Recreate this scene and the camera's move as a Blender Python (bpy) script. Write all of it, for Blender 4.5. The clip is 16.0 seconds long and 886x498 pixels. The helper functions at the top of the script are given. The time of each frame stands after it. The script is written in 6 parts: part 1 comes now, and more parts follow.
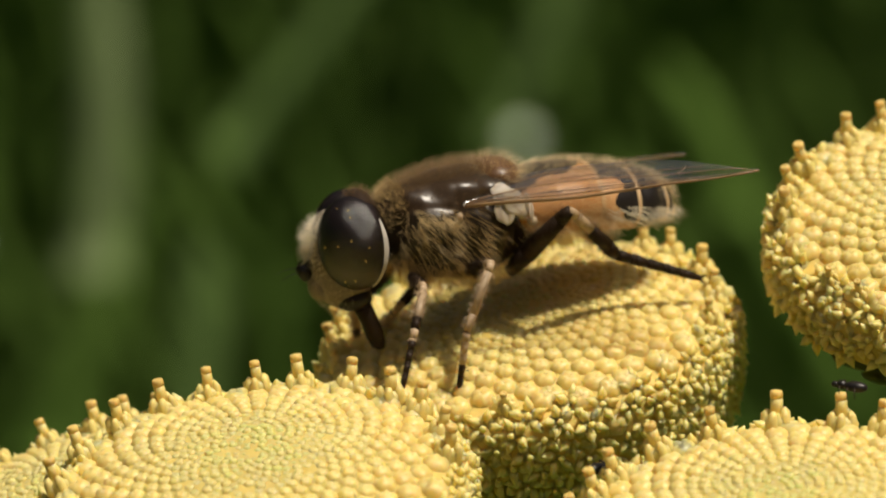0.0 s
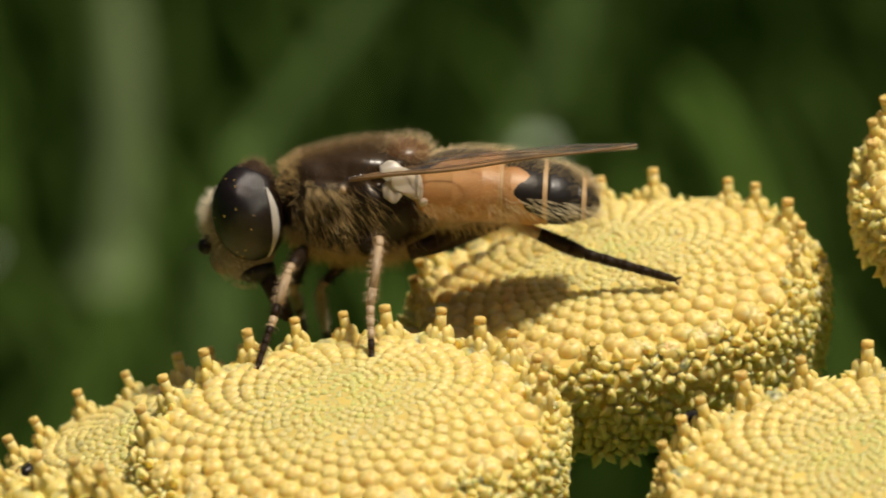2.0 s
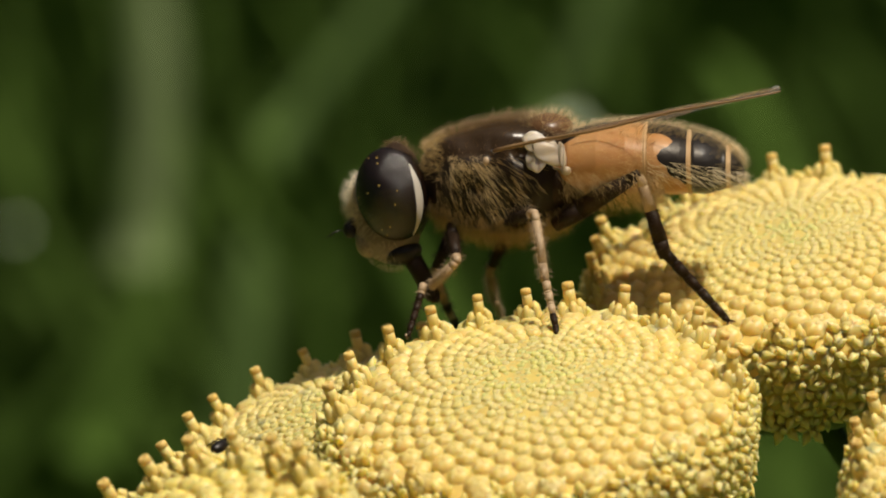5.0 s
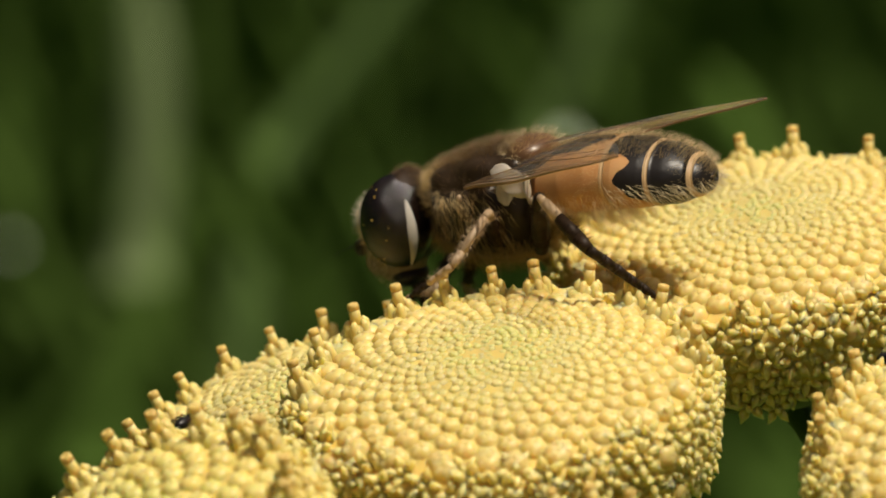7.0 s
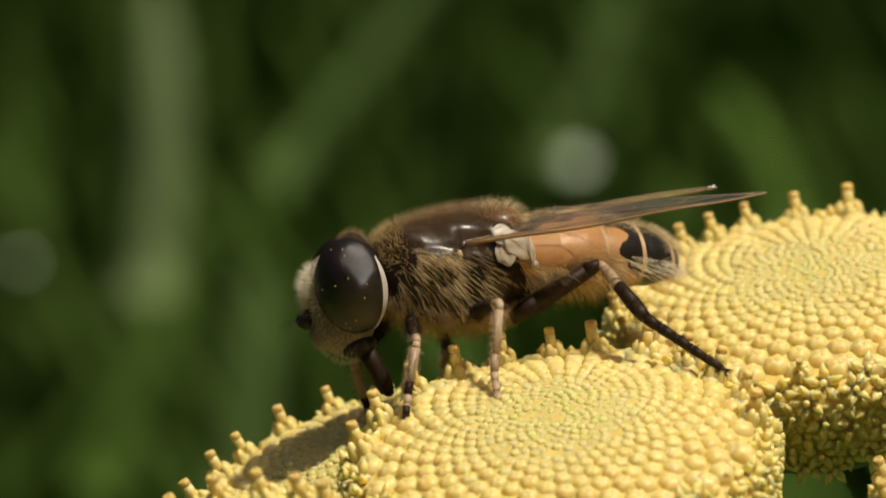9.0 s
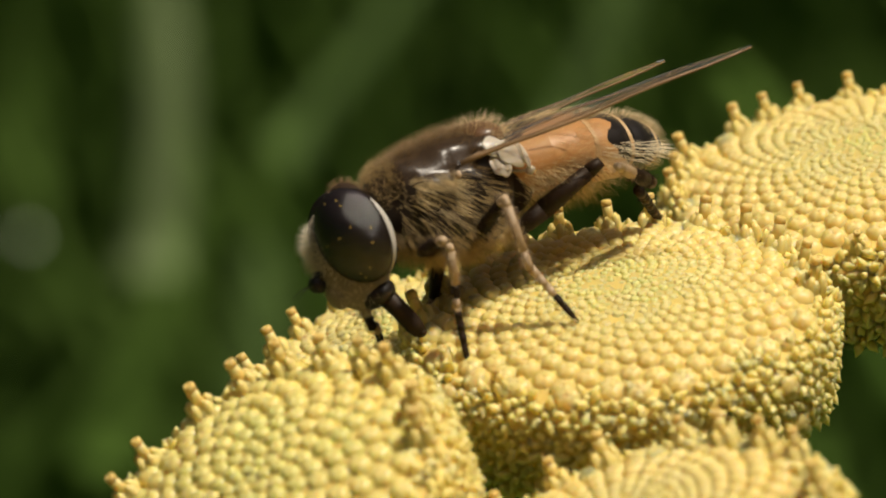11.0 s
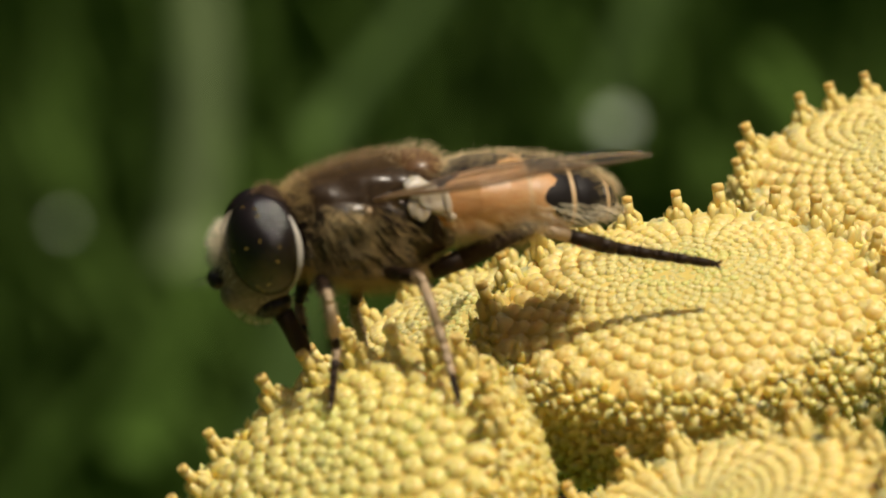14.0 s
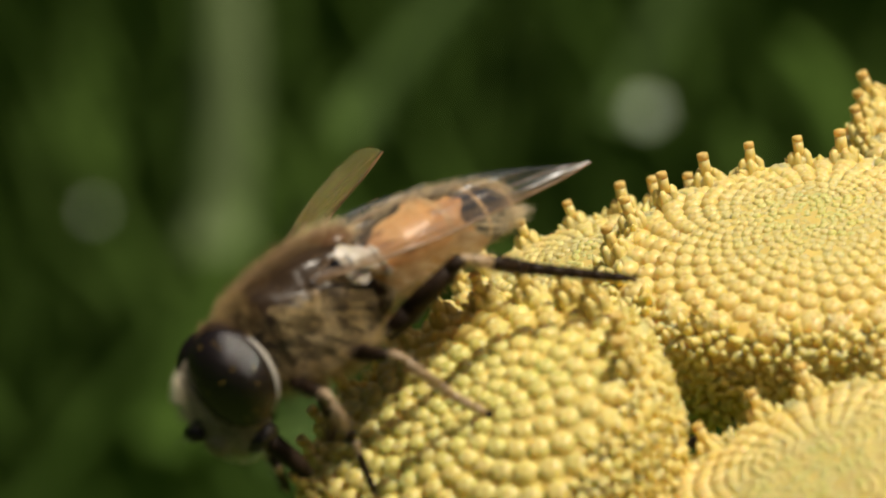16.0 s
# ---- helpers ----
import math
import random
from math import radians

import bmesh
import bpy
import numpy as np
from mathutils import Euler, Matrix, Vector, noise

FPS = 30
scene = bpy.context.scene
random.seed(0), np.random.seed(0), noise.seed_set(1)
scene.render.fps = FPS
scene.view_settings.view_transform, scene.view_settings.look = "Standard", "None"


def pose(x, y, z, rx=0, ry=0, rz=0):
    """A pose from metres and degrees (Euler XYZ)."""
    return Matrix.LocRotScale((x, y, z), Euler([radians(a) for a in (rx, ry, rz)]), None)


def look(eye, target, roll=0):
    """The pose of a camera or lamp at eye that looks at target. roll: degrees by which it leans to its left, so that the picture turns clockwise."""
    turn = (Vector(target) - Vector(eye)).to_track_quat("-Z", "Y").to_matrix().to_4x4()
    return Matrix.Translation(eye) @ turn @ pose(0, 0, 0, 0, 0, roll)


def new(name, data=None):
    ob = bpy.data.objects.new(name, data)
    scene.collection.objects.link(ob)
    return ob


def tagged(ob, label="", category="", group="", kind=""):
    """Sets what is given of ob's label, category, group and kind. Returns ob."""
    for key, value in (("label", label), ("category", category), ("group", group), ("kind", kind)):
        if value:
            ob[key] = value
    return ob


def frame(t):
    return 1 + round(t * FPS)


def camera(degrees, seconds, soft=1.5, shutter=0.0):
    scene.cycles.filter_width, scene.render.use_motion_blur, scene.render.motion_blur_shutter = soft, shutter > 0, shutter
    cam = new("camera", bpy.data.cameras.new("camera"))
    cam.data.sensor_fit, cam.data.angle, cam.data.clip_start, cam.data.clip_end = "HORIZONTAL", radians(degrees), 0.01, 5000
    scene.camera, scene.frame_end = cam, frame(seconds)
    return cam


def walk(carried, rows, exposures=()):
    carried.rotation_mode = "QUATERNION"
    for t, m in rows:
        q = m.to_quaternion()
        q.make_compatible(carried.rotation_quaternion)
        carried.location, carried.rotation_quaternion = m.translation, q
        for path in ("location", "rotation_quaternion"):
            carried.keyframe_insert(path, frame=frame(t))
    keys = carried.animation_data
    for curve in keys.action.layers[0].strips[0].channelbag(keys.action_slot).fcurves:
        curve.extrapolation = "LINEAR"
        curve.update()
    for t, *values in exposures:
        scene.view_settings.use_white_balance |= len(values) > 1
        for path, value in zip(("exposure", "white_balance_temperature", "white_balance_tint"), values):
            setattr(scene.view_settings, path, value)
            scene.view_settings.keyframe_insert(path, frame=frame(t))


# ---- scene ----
# ---- camera: hand-held, about 13 cm from a tansy corymb, the plant stands still ----
cam = camera(10.28, 16.0, soft=1.7, shutter=0.3)
cam.data.dof.use_dof = True
cam.data.dof.focus_distance = 0.1337
cam.data.dof.aperture_fstop = 200 / 1.95
walk(cam, [
    (0.0, pose(0.006012, -0.121071, 0.047364, 69.79, 0.02, -0.24)),
    (0.5, pose(0.004959, -0.121174, 0.047210, 70.18, -0.22, -0.28)),
    (1.0, pose(0.006277, -0.121605, 0.046045, 69.93, -0.07, -0.41)),
    (1.5, pose(0.005528, -0.122000, 0.044935, 69.91, -0.07, -0.35)),
    (2.0, pose(0.003736, -0.121732, 0.045585, 70.02, -0.09, -0.12)),
    (2.5, pose(0.002253, -0.122111, 0.044554, 69.74, 0.17, 0.03)),
    (3.0, pose(0.000221, -0.121801, 0.045377, 69.73, 0.16, 0.10)),
    (3.2, pose(-0.001560, -0.122101, 0.044625, 70.00, 0.00, -0.00)),
    (5.3, pose(-0.000529, -0.121719, 0.045614, 69.76, 0.01, 0.02)),
    (5.5, pose(-0.000208, -0.121730, 0.045620, 69.90, -0.03, -0.02)),
    (6.0, pose(-0.000144, -0.121921, 0.045101, 69.89, -0.06, -0.06)),
    (6.5, pose(-0.000278, -0.121727, 0.045626, 70.08, -0.05, -0.17)),
    (7.0, pose(0.000006, -0.122177, 0.044449, 70.01, -0.04, 0.02)),
    (7.5, pose(0.000359, -0.122165, 0.044431, 70.00, 0.11, -0.11)),
    (8.0, pose(0.000356, -0.122266, 0.044234, 70.23, 0.06, -0.19)),
    (8.5, pose(0.000682, -0.122055, 0.044764, 70.06, -0.03, -0.22)),
    (9.0, pose(-0.001410, -0.121701, 0.045733, 70.14, -0.04, 0.10)),
    (9.5, pose(-0.001559, -0.121443, 0.046436, 70.08, -0.07, 0.03)),
    (10.0, pose(-0.002327, -0.122035, 0.044875, 69.90, -0.08, 0.35)),
    (10.2, pose(-0.002684, -0.122691, 0.043015, 69.99, -0.01, 0.04)),
    (12.3, pose(-0.003296, -0.122834, 0.042522, 69.98, 0.06, 0.15)),
    (12.5, pose(-0.003398, -0.123008, 0.042106, 70.02, -0.02, 0.16)),
    (13.0, pose(-0.002401, -0.122813, 0.042583, 70.00, 0.32, 0.05)),
    (13.5, pose(-0.004004, -0.122967, 0.042222, 69.87, 0.10, 0.35)),
    (14.0, pose(-0.004075, -0.122703, 0.042870, 69.83, 0.18, 0.39)),
    (14.5, pose(-0.007001, -0.122759, 0.042874, 69.90, 0.14, 0.58)),
    (15.0, pose(-0.006262, -0.123180, 0.041759, 69.72, 0.14, 0.61)),
    (15.5, pose(-0.007515, -0.123368, 0.041225, 69.61, 0.16, 0.63)),
    (16.0, pose(-0.006908, -0.123226, 0.041677, 69.74, 0.16, 0.63)),
], exposures=((0.0, 0.0, 7050, 10), (16.0, 0.0, 7050, 10)))

# ---- light: sun almost overhead, open sky ----
SUN = Vector((0.31, -0.05, 0.95)).normalized()
world = bpy.data.worlds.new("sky")
scene.world = world
world.use_nodes = True
wt = world.node_tree
sky = wt.nodes.new("ShaderNodeTexSky")
sky.sky_type = "NISHITA"
sky.sun_disc = False
sky.air_density, sky.dust_density, sky.ozone_density = 0.5, 6.0, 0.4
sky.sun_elevation = math.asin(SUN.z)
sky.sun_rotation = math.atan2(SUN.x, SUN.y)
wt.links.new(sky.outputs[0], wt.nodes["Background"].inputs[0])
wt.nodes["Background"].inputs[1].default_value = 0.048
sun_data = bpy.data.lights.new("sun", "SUN")
sun_data.energy, sun_data.angle, sun_data.color = 3.4, radians(0.55), (1.0, 0.94, 0.84)
sun = new("sun", sun_data)
sun.matrix_world = look(SUN * 2, (0, 0, 0))
scene.view_settings.exposure = 0.0

MM = 0.001


# ---- materials ----
def material(name, base, rough=0.6, vary=0.15, scale=3000.0, bump=0.0, second=None, spec=0.5,
             random_from="", subsurface=0.0, amount=0.5, reach=0.00022):
    m = bpy.data.materials.new(name)
    m.use_nodes = True
    nt = m.node_tree
    b = nt.nodes["Principled BSDF"]
    L = nt.links.new
    co = nt.nodes.new("ShaderNodeTexCoord")
    n1 = nt.nodes.new("ShaderNodeTexNoise")
    n1.inputs["Scale"].default_value = scale
    n1.inputs["Detail"].default_value = 4
    L(co.outputs["Object"], n1.inputs["Vector"])
    n2 = nt.nodes.new("ShaderNodeTexNoise")
    n2.inputs["Scale"].default_value = scale * 0.17
    L(co.outputs["Object"], n2.inputs["Vector"])
    mix = nt.nodes.new("ShaderNodeMix")
    mix.data_type = "RGBA"
    mix.inputs["A"].default_value = (*base, 1)
    mix.inputs["B"].default_value = (*(second or tuple(c * 0.55 for c in base)), 1)
    ramp = nt.nodes.new("ShaderNodeMapRange")
    ramp.inputs["From Min"].default_value, ramp.inputs["From Max"].default_value = 0.35, 0.7
    ramp.inputs["To Max"].default_value = amount
    L(n2.outputs["Fac"], ramp.inputs["Value"])
    L(ramp.outputs["Result"], mix.inputs["Factor"])
    hsv = nt.nodes.new("ShaderNodeHueSaturation")
    L(mix.outputs["Result"], hsv.inputs["Color"])
    val = nt.nodes.new("ShaderNodeMapRange")
    val.inputs["To Min"].default_value, val.inputs["To Max"].default_value = 1 - vary, 1 + vary
    add = nt.nodes.new("ShaderNodeMath")
    add.operation = "MULTIPLY_ADD"
    add.inputs[1].default_value = 0.5
    L(n1.outputs["Fac"], add.inputs[0])
    if random_from:
        src = nt.nodes.new("ShaderNodeObjectInfo" if random_from == "object" else "ShaderNodeNewGeometry")
        half = nt.nodes.new("ShaderNodeMath")
        half.operation = "MULTIPLY"
        half.inputs[1].default_value = 0.5
        L(src.outputs["Random" if random_from == "object" else "Random Per Island"], half.inputs[0])
        L(half.outputs[0], add.inputs[2])
    else:
        add.inputs[2].default_value = 0.25
    L(add.outputs[0], val.inputs["Value"])
    L(val.outputs["Result"], hsv.inputs["Value"])
    L(hsv.outputs["Color"], b.inputs["Base Color"])
    b.inputs["Roughness"].default_value = rough
    b.inputs["Specular IOR Level"].default_value = spec
    if subsurface:
        b.inputs["Subsurface Weight"].default_value = subsurface
        b.inputs["Subsurface Radius"].default_value = (1.0, 0.75, 0.40)
        b.inputs["Subsurface Scale"].default_value = reach
    if bump:
        bp = nt.nodes.new("ShaderNodeBump")
        bp.inputs["Strength"].default_value = bump
        bp.inputs["Distance"].default_value = 0.00003
        L(n1.outputs["Fac"], bp.inputs["Height"])
        L(bp.outputs["Normal"], b.inputs["Normal"])
    return m


YEL, YEL2 = (0.775, 0.595, 0.210), (0.815, 0.665, 0.295)
M_BUD = material("floret_yellow", YEL, 0.40, 0.1, 7000, 0.18, YEL2, random_from="object", subsurface=0.85, spec=0.45, reach=0.00040)
M_BUDS = material("floret_yellow_mass", YEL, 0.40, 0.1, 7000, 0.18, YEL2, random_from="island", subsurface=0.85, spec=0.45, reach=0.00040)
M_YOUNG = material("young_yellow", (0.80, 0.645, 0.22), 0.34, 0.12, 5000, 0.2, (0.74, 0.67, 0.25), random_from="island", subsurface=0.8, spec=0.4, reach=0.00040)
M_GREEN = material("young_floret", (0.745, 0.63, 0.21), 0.40, 0.08, 5000, 0.2, (0.60, 0.61, 0.19), random_from="island", subsurface=0.8, reach=0.00040)
M_PETAL = material("open_floret", (0.85, 0.66, 0.22), 0.4, 0.1, 4000, 0.1, (0.88, 0.74, 0.34), random_from="island", subsurface=0.8, reach=0.00035)
M_TIP = material("style_tip", (0.78, 0.56, 0.18), 0.5, 0.15, 6000, 0.2, random_from="island", subsurface=0.5)
M_PEG = material("style_tube", (0.79, 0.63, 0.22), 0.4, 0.12, 5000, 0.2, (0.83, 0.70, 0.30), random_from="island", subsurface=0.5)
M_CORE = material("receptacle", (0.82, 0.61, 0.17), 0.7, 0.2, 3000, 0.6, subsurface=0.7)
M_BRACT = material("bract_green", (0.10, 0.14, 0.04), 0.6, 0.25, 2500, 0.3, (0.16, 0.17, 0.06))
M_STEM = material("stem_green", (0.085, 0.15, 0.035), 0.55, 0.2, 1500, 0.3)
M_DUST = material("dusted_back", (0.058, 0.034, 0.014), 0.36, 0.3, 2500, 0.5, (0.034, 0.020, 0.009), spec=0.4)
M_BLACK = material("black_cuticle", (0.012, 0.010, 0.009), 0.38, 0.3, 4000, 0.5, (0.022, 0.016, 0.012), spec=0.4)
M_THORAX = material("brown_thorax", (0.032, 0.0185, 0.008), 0.30, 0.35, 2200, 0.5, (0.070, 0.041, 0.018), spec=0.45)
M_SCUT = material("brown_shield", (0.15, 0.075, 0.030), 0.34, 0.25, 1500, 0.3, (0.09, 0.045, 0.018), subsurface=0.4)
M_PLEURA = material("dusted_flank", (0.026, 0.016, 0.008), 0.45, 0.35, 3000, 0.6, (0.012, 0.008, 0.005), spec=0.35, amount=0.8)
M_ORANGE = material("orange_cuticle", (0.62, 0.375, 0.175), 0.42, 0.2, 2600, 0.5, (0.56, 0.27, 0.095), subsurface=0.3, amount=0.9)
M_CREAM = material("cream_band", (0.62, 0.42, 0.22), 0.5, 0.2, 3000, 0.3)
M_RIDGE = material("pale_ridge", (0.66, 0.43, 0.22), 0.45, 0.2, 3000, 0.3)
M_EYE = material("compound_eye", (0.011, 0.006, 0.004), 0.14, 0.25, 3000, 0.0, (0.007, 0.004, 0.003), spec=0.8)
M_WHITE = material("white_dust", (0.58, 0.55, 0.48), 0.6, 0.15, 5000, 0.3)
M_FACE = material("dusted_face", (0.26, 0.22, 0.155), 0.45, 0.25, 4000, 0.4, (0.12, 0.095, 0.065), amount=0.85)
M_BEIGE = material("beige_hair", (0.95, 0.86, 0.64), 0.35, 0.15, 3000, 0, random_from="island")
M_POLLEN = material("pollen", (0.75, 0.50, 0.08), 0.6, 0.2, 5000, 0)
M_HAIR = material("golden_hair", (0.90, 0.71, 0.40), 0.35, 0.25, 3000, 0, random_from="island")
M_GOLD = material("gold_hair", (0.64, 0.46, 0.20), 0.35, 0.3, 3000, 0, random_from="island")
M_FUR = material("brown_hair", (0.32, 0.205, 0.092), 0.35, 0.3, 3000, 0, random_from="island")
M_PALE = material("pale_leg", (0.52, 0.39, 0.25), 0.5, 0.2, 4000, 0.4, (0.36, 0.23, 0.12))
M_DARK = material("dark_leg", (0.024, 0.014, 0.008), 0.5, 0.3, 4000, 0.3, (0.045, 0.026, 0.014), spec=0.2)
M_CALYPTER = material("calypter", (0.56, 0.51, 0.43), 0.36, 0.2, 1800, 0.4, (0.44, 0.36, 0.27), subsurface=0.5, amount=0.8)
M_VEIN = material("wing_vein", (0.30, 0.18, 0.085), 0.4, 0.2, 4000)
M_GRASS = material("grass_blade", (0.096, 0.180, 0.033), 0.9, 0.3, 60, 0, (0.094, 0.150, 0.036), random_from="island", spec=0.05)
M_PALEGRASS = material("pale_grass", (0.195, 0.27, 0.115), 0.8, 0.1, 60, 0, spec=0.1)
M_MIDGRASS = material("mid_grass", (0.108, 0.182, 0.052), 0.8, 0.2, 60, 0, spec=0.1)
M_SOIL = material("dark_sward", (0.060, 0.102, 0.019), 0.9, 0.4, 6, 0, (0.064, 0.070, 0.024), spec=0.05)
M_LEAF = material("hedge_leaf", (0.04, 0.07, 0.015), 0.6, 0.4, 3, 0, (0.06, 0.09, 0.02), random_from="island")
# bright white that imitates the sparkle of two sun glints
M_SPECK = material("glint_white", (0.76, 0.92, 0.68), 0.5, 0.05, 500)


def wing_material():
    m = bpy.data.materials.new("wing_membrane")
    m.use_nodes = True
    nt = m.node_tree
    b = nt.nodes["Principled BSDF"]
    nt.nodes.remove(b)
    out = nt.nodes["Material Output"]
    tr = nt.nodes.new("ShaderNodeBsdfTransparent")
    tr.inputs[0].default_value = (0.97, 0.94, 0.90, 1)
    gl = nt.nodes.new("ShaderNodeBsdfGlossy")
    gl.inputs["Color"].default_value = (0.90, 0.94, 1.0, 1)
    gl.inputs["Roughness"].default_value = 0.34
    df = nt.nodes.new("ShaderNodeBsdfTranslucent")
    df.inputs[0].default_value = (0.70, 0.76, 0.80, 1)
    fr = nt.nodes.new("ShaderNodeFresnel")
    fr.inputs["IOR"].default_value = 1.12
    no = nt.nodes.new("ShaderNodeTexNoise")
    no.inputs["Scale"].default_value = 2200
    no.inputs["Detail"].default_value = 3
    co = nt.nodes.new("ShaderNodeTexCoord")
    stretch = nt.nodes.new("ShaderNodeMapping")
    stretch.inputs["Scale"].default_value = (0.14, 1.0, 1.0)
    nt.links.new(co.outputs["Object"], stretch.inputs["Vector"])
    nt.links.new(stretch.outputs["Vector"], no.inputs["Vector"])
    bp = nt.nodes.new("ShaderNodeBump")
    bp.inputs["Strength"].default_value = 1.0
    bp.inputs["Distance"].default_value = 0.0002
    nt.links.new(no.outputs["Fac"], bp.inputs["Height"])
    nt.links.new(bp.outputs["Normal"], gl.inputs["Normal"])
    m1 = nt.nodes.new("ShaderNodeMixShader")
    m1.inputs[0].default_value = 0.022
    nt.links.new(tr.outputs[0], m1.inputs[1])
    nt.links.new(df.outputs[0], m1.inputs[2])
    m2 = nt.nodes.new("ShaderNodeMixShader")
    fm = nt.nodes.new("ShaderNodeMath")
    fm.operation = "MULTIPLY_ADD"
    fm.inputs[1].default_value, fm.inputs[2].default_value = 0.14, 0.045
    nt.links.new(fr.outputs[0], fm.inputs[0])
    nt.links.new(fm.outputs[0], m2.inputs[0])
    nt.links.new(m1.outputs[0], m2.inputs[1])
    nt.links.new(gl.outputs[0], m2.inputs[2])
    nt.links.new(m2.outputs[0], out.inputs["Surface"])
    return m


M_WING = wing_material()


# ---- mesh tools (millimetres in, metres out) ----
class Build:
    def __init__(self):
        self.v, self.f, self.m = [], [], []

    def add(self, verts, faces, slot=0, matrix=None):
        k = len(self.v)
        if matrix is not None:
            verts = [matrix @ Vector(p) for p in verts]
        self.v += [tuple(p) for p in verts]
        self.f += [tuple(i + k for i in f) for f in faces]
        self.m += [slot] * len(faces) if isinstance(slot, int) else slot
        return self

    def mesh(self, name, *mats, smooth=True):
        me = bpy.data.meshes.new(name)
        me.from_pydata([(x * MM, y * MM, z * MM) for x, y, z in self.v], [], self.f)
        for m in mats:
            me.materials.append(m)
        me.polygons.foreach_set("material_index", self.m)
        if smooth:
            me.polygons.foreach_set("use_smooth", [True] * len(self.f))
        me.update()
        return me


def part(name, mesh, parent, label="", at=None):
    ob = new(name, mesh)
    ob.parent = parent
    if at is not None:
        ob.matrix_basis = at
    return tagged(ob, label)


def lathe(profile, seg=8, sx=1.0, sy=1.0):
    """Verts and faces of a profile of (radius, height) turned about z."""
    v, f = [], []
    for r, z in profile:
        for i in range(seg):
            a = 2 * math.pi * i / seg
            v.append((r * math.cos(a) * sx, r * math.sin(a) * sy, z))
    for k in range(len(profile) - 1):
        for i in range(seg):
            j = (i + 1) % seg
            f.append((k * seg + i, k * seg + j, (k + 1) * seg + j, (k + 1) * seg + i))
    f.append(tuple(range(seg))[::-1])
    f.append(tuple((len(profile) - 1) * seg + i for i in range(seg)))
    return v, f


def ball(c, s, seg=24, rings=14, warp=None):
    v, f = [], []
    for k in range(rings + 1):
        t = math.pi * k / rings
        for i in range(seg):
            a = 2 * math.pi * i / seg
            p = (math.sin(t) * math.cos(a), math.sin(t) * math.sin(a), -math.cos(t))
            if k in (0, rings):
                p = (0.02 * math.cos(a), 0.02 * math.sin(a), p[2])
            q = (c[0] + s[0] * p[0], c[1] + s[1] * p[1], c[2] + s[2] * p[2])
            v.append(warp(q, p) if warp else q)
    for k in range(rings):
        for i in range(seg):
            j = (i + 1) % seg
            f.append((k * seg + i, k * seg + j, (k + 1) * seg + j, (k + 1) * seg + i))
    f.append(tuple(range(seg))[::-1])
    f.append(tuple(rings * seg + i for i in range(seg)))
    return v, f


def tube(points, radii, seg=8):
    """A tube along points with a radius for each."""
    v, f = [], []
    pts = [Vector(p) for p in points]
    for k, p in enumerate(pts):
        d = (pts[min(k + 1, len(pts) - 1)] - pts[max(k - 1, 0)]).normalized()
        ref = Vector((0, 0, 1)) if abs(d.z) < 0.9 else Vector((0, 1, 0))
        a = d.cross(ref).normalized()
        b = d.cross(a)
        for i in range(seg):
            w = 2 * math.pi * i / seg
            v.append(p + (a * math.cos(w) + b * math.sin(w)) * radii[k])
    for k in range(len(pts) - 1):
        for i in range(seg):
            j = (i + 1) % seg
            f.append((k * seg + i, k * seg + j, (k + 1) * seg + j, (k + 1) * seg + i))
    f.append(tuple(range(seg))[::-1])
    f.append(tuple((len(pts) - 1) * seg + i for i in range(seg)))
    return v, f


def facing(p, n, spin=0.0, size=1.0):
    q = Vector(n).to_track_quat("Z", "Y").to_matrix().to_4x4()
    return Matrix.Translation(p) @ q @ Matrix.Rotation(spin, 4, "Z") @ Matrix.Scale(size, 4)


# ---- ground and meadow behind ----
def ground():
    b = Build()
    n = 24
    b.add([((i / n - 0.5) * 60000, (j / n - 0.4) * 60000, -700 + 25 * math.sin(i * 1.7) * math.cos(j * 2.1))
           for j in range(n + 1) for i in range(n + 1)],
          [(j * (n + 1) + i, j * (n + 1) + i + 1, (j + 1) * (n + 1) + i + 1, (j + 1) * (n + 1) + i)
           for j in range(n) for i in range(n)])
    tagged(new("ground", b.mesh("ground", M_SOIL)), "dark green shaded meadow ground", "ground", kind="structure")


def blade(bm, base, tip, width, bend, seg=7, thick=0.12):
    """A folded grass blade from base to tip that tapers to its end."""
    base, tip = Vector(base), Vector(tip)
    d = tip - base
    side = d.cross(Vector((0, 1, 0))).normalized()
    v, f = [], []
    for k in range(seg + 1):
        t = k / seg
        p = base + d * t + Vector(bend) * (t * (1 - t) * 4)
        w = width * 0.5 * (1 - max(0.0, (t - 0.55) / 0.45) ** 2) + 0.1
        keel = Vector((0, w * 0.35 + thick, 0))
        v += [p - side * w, p + keel, p + side * w, p - Vector((0, thick, 0))]
    for k in range(seg):
        a, c = 4 * k, 4 * k + 4
        for i in range(4):
            j = (i + 1) % 4
            f.append((a + i, a + j, c + j, c + i))
    f += [(0, 1, 2, 3), tuple(4 * seg + i for i in (3, 2, 1, 0))]
    bm.add(v, f)


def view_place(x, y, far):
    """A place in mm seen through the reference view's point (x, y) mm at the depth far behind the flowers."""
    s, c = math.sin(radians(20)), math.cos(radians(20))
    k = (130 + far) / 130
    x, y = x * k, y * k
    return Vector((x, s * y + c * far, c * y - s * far))


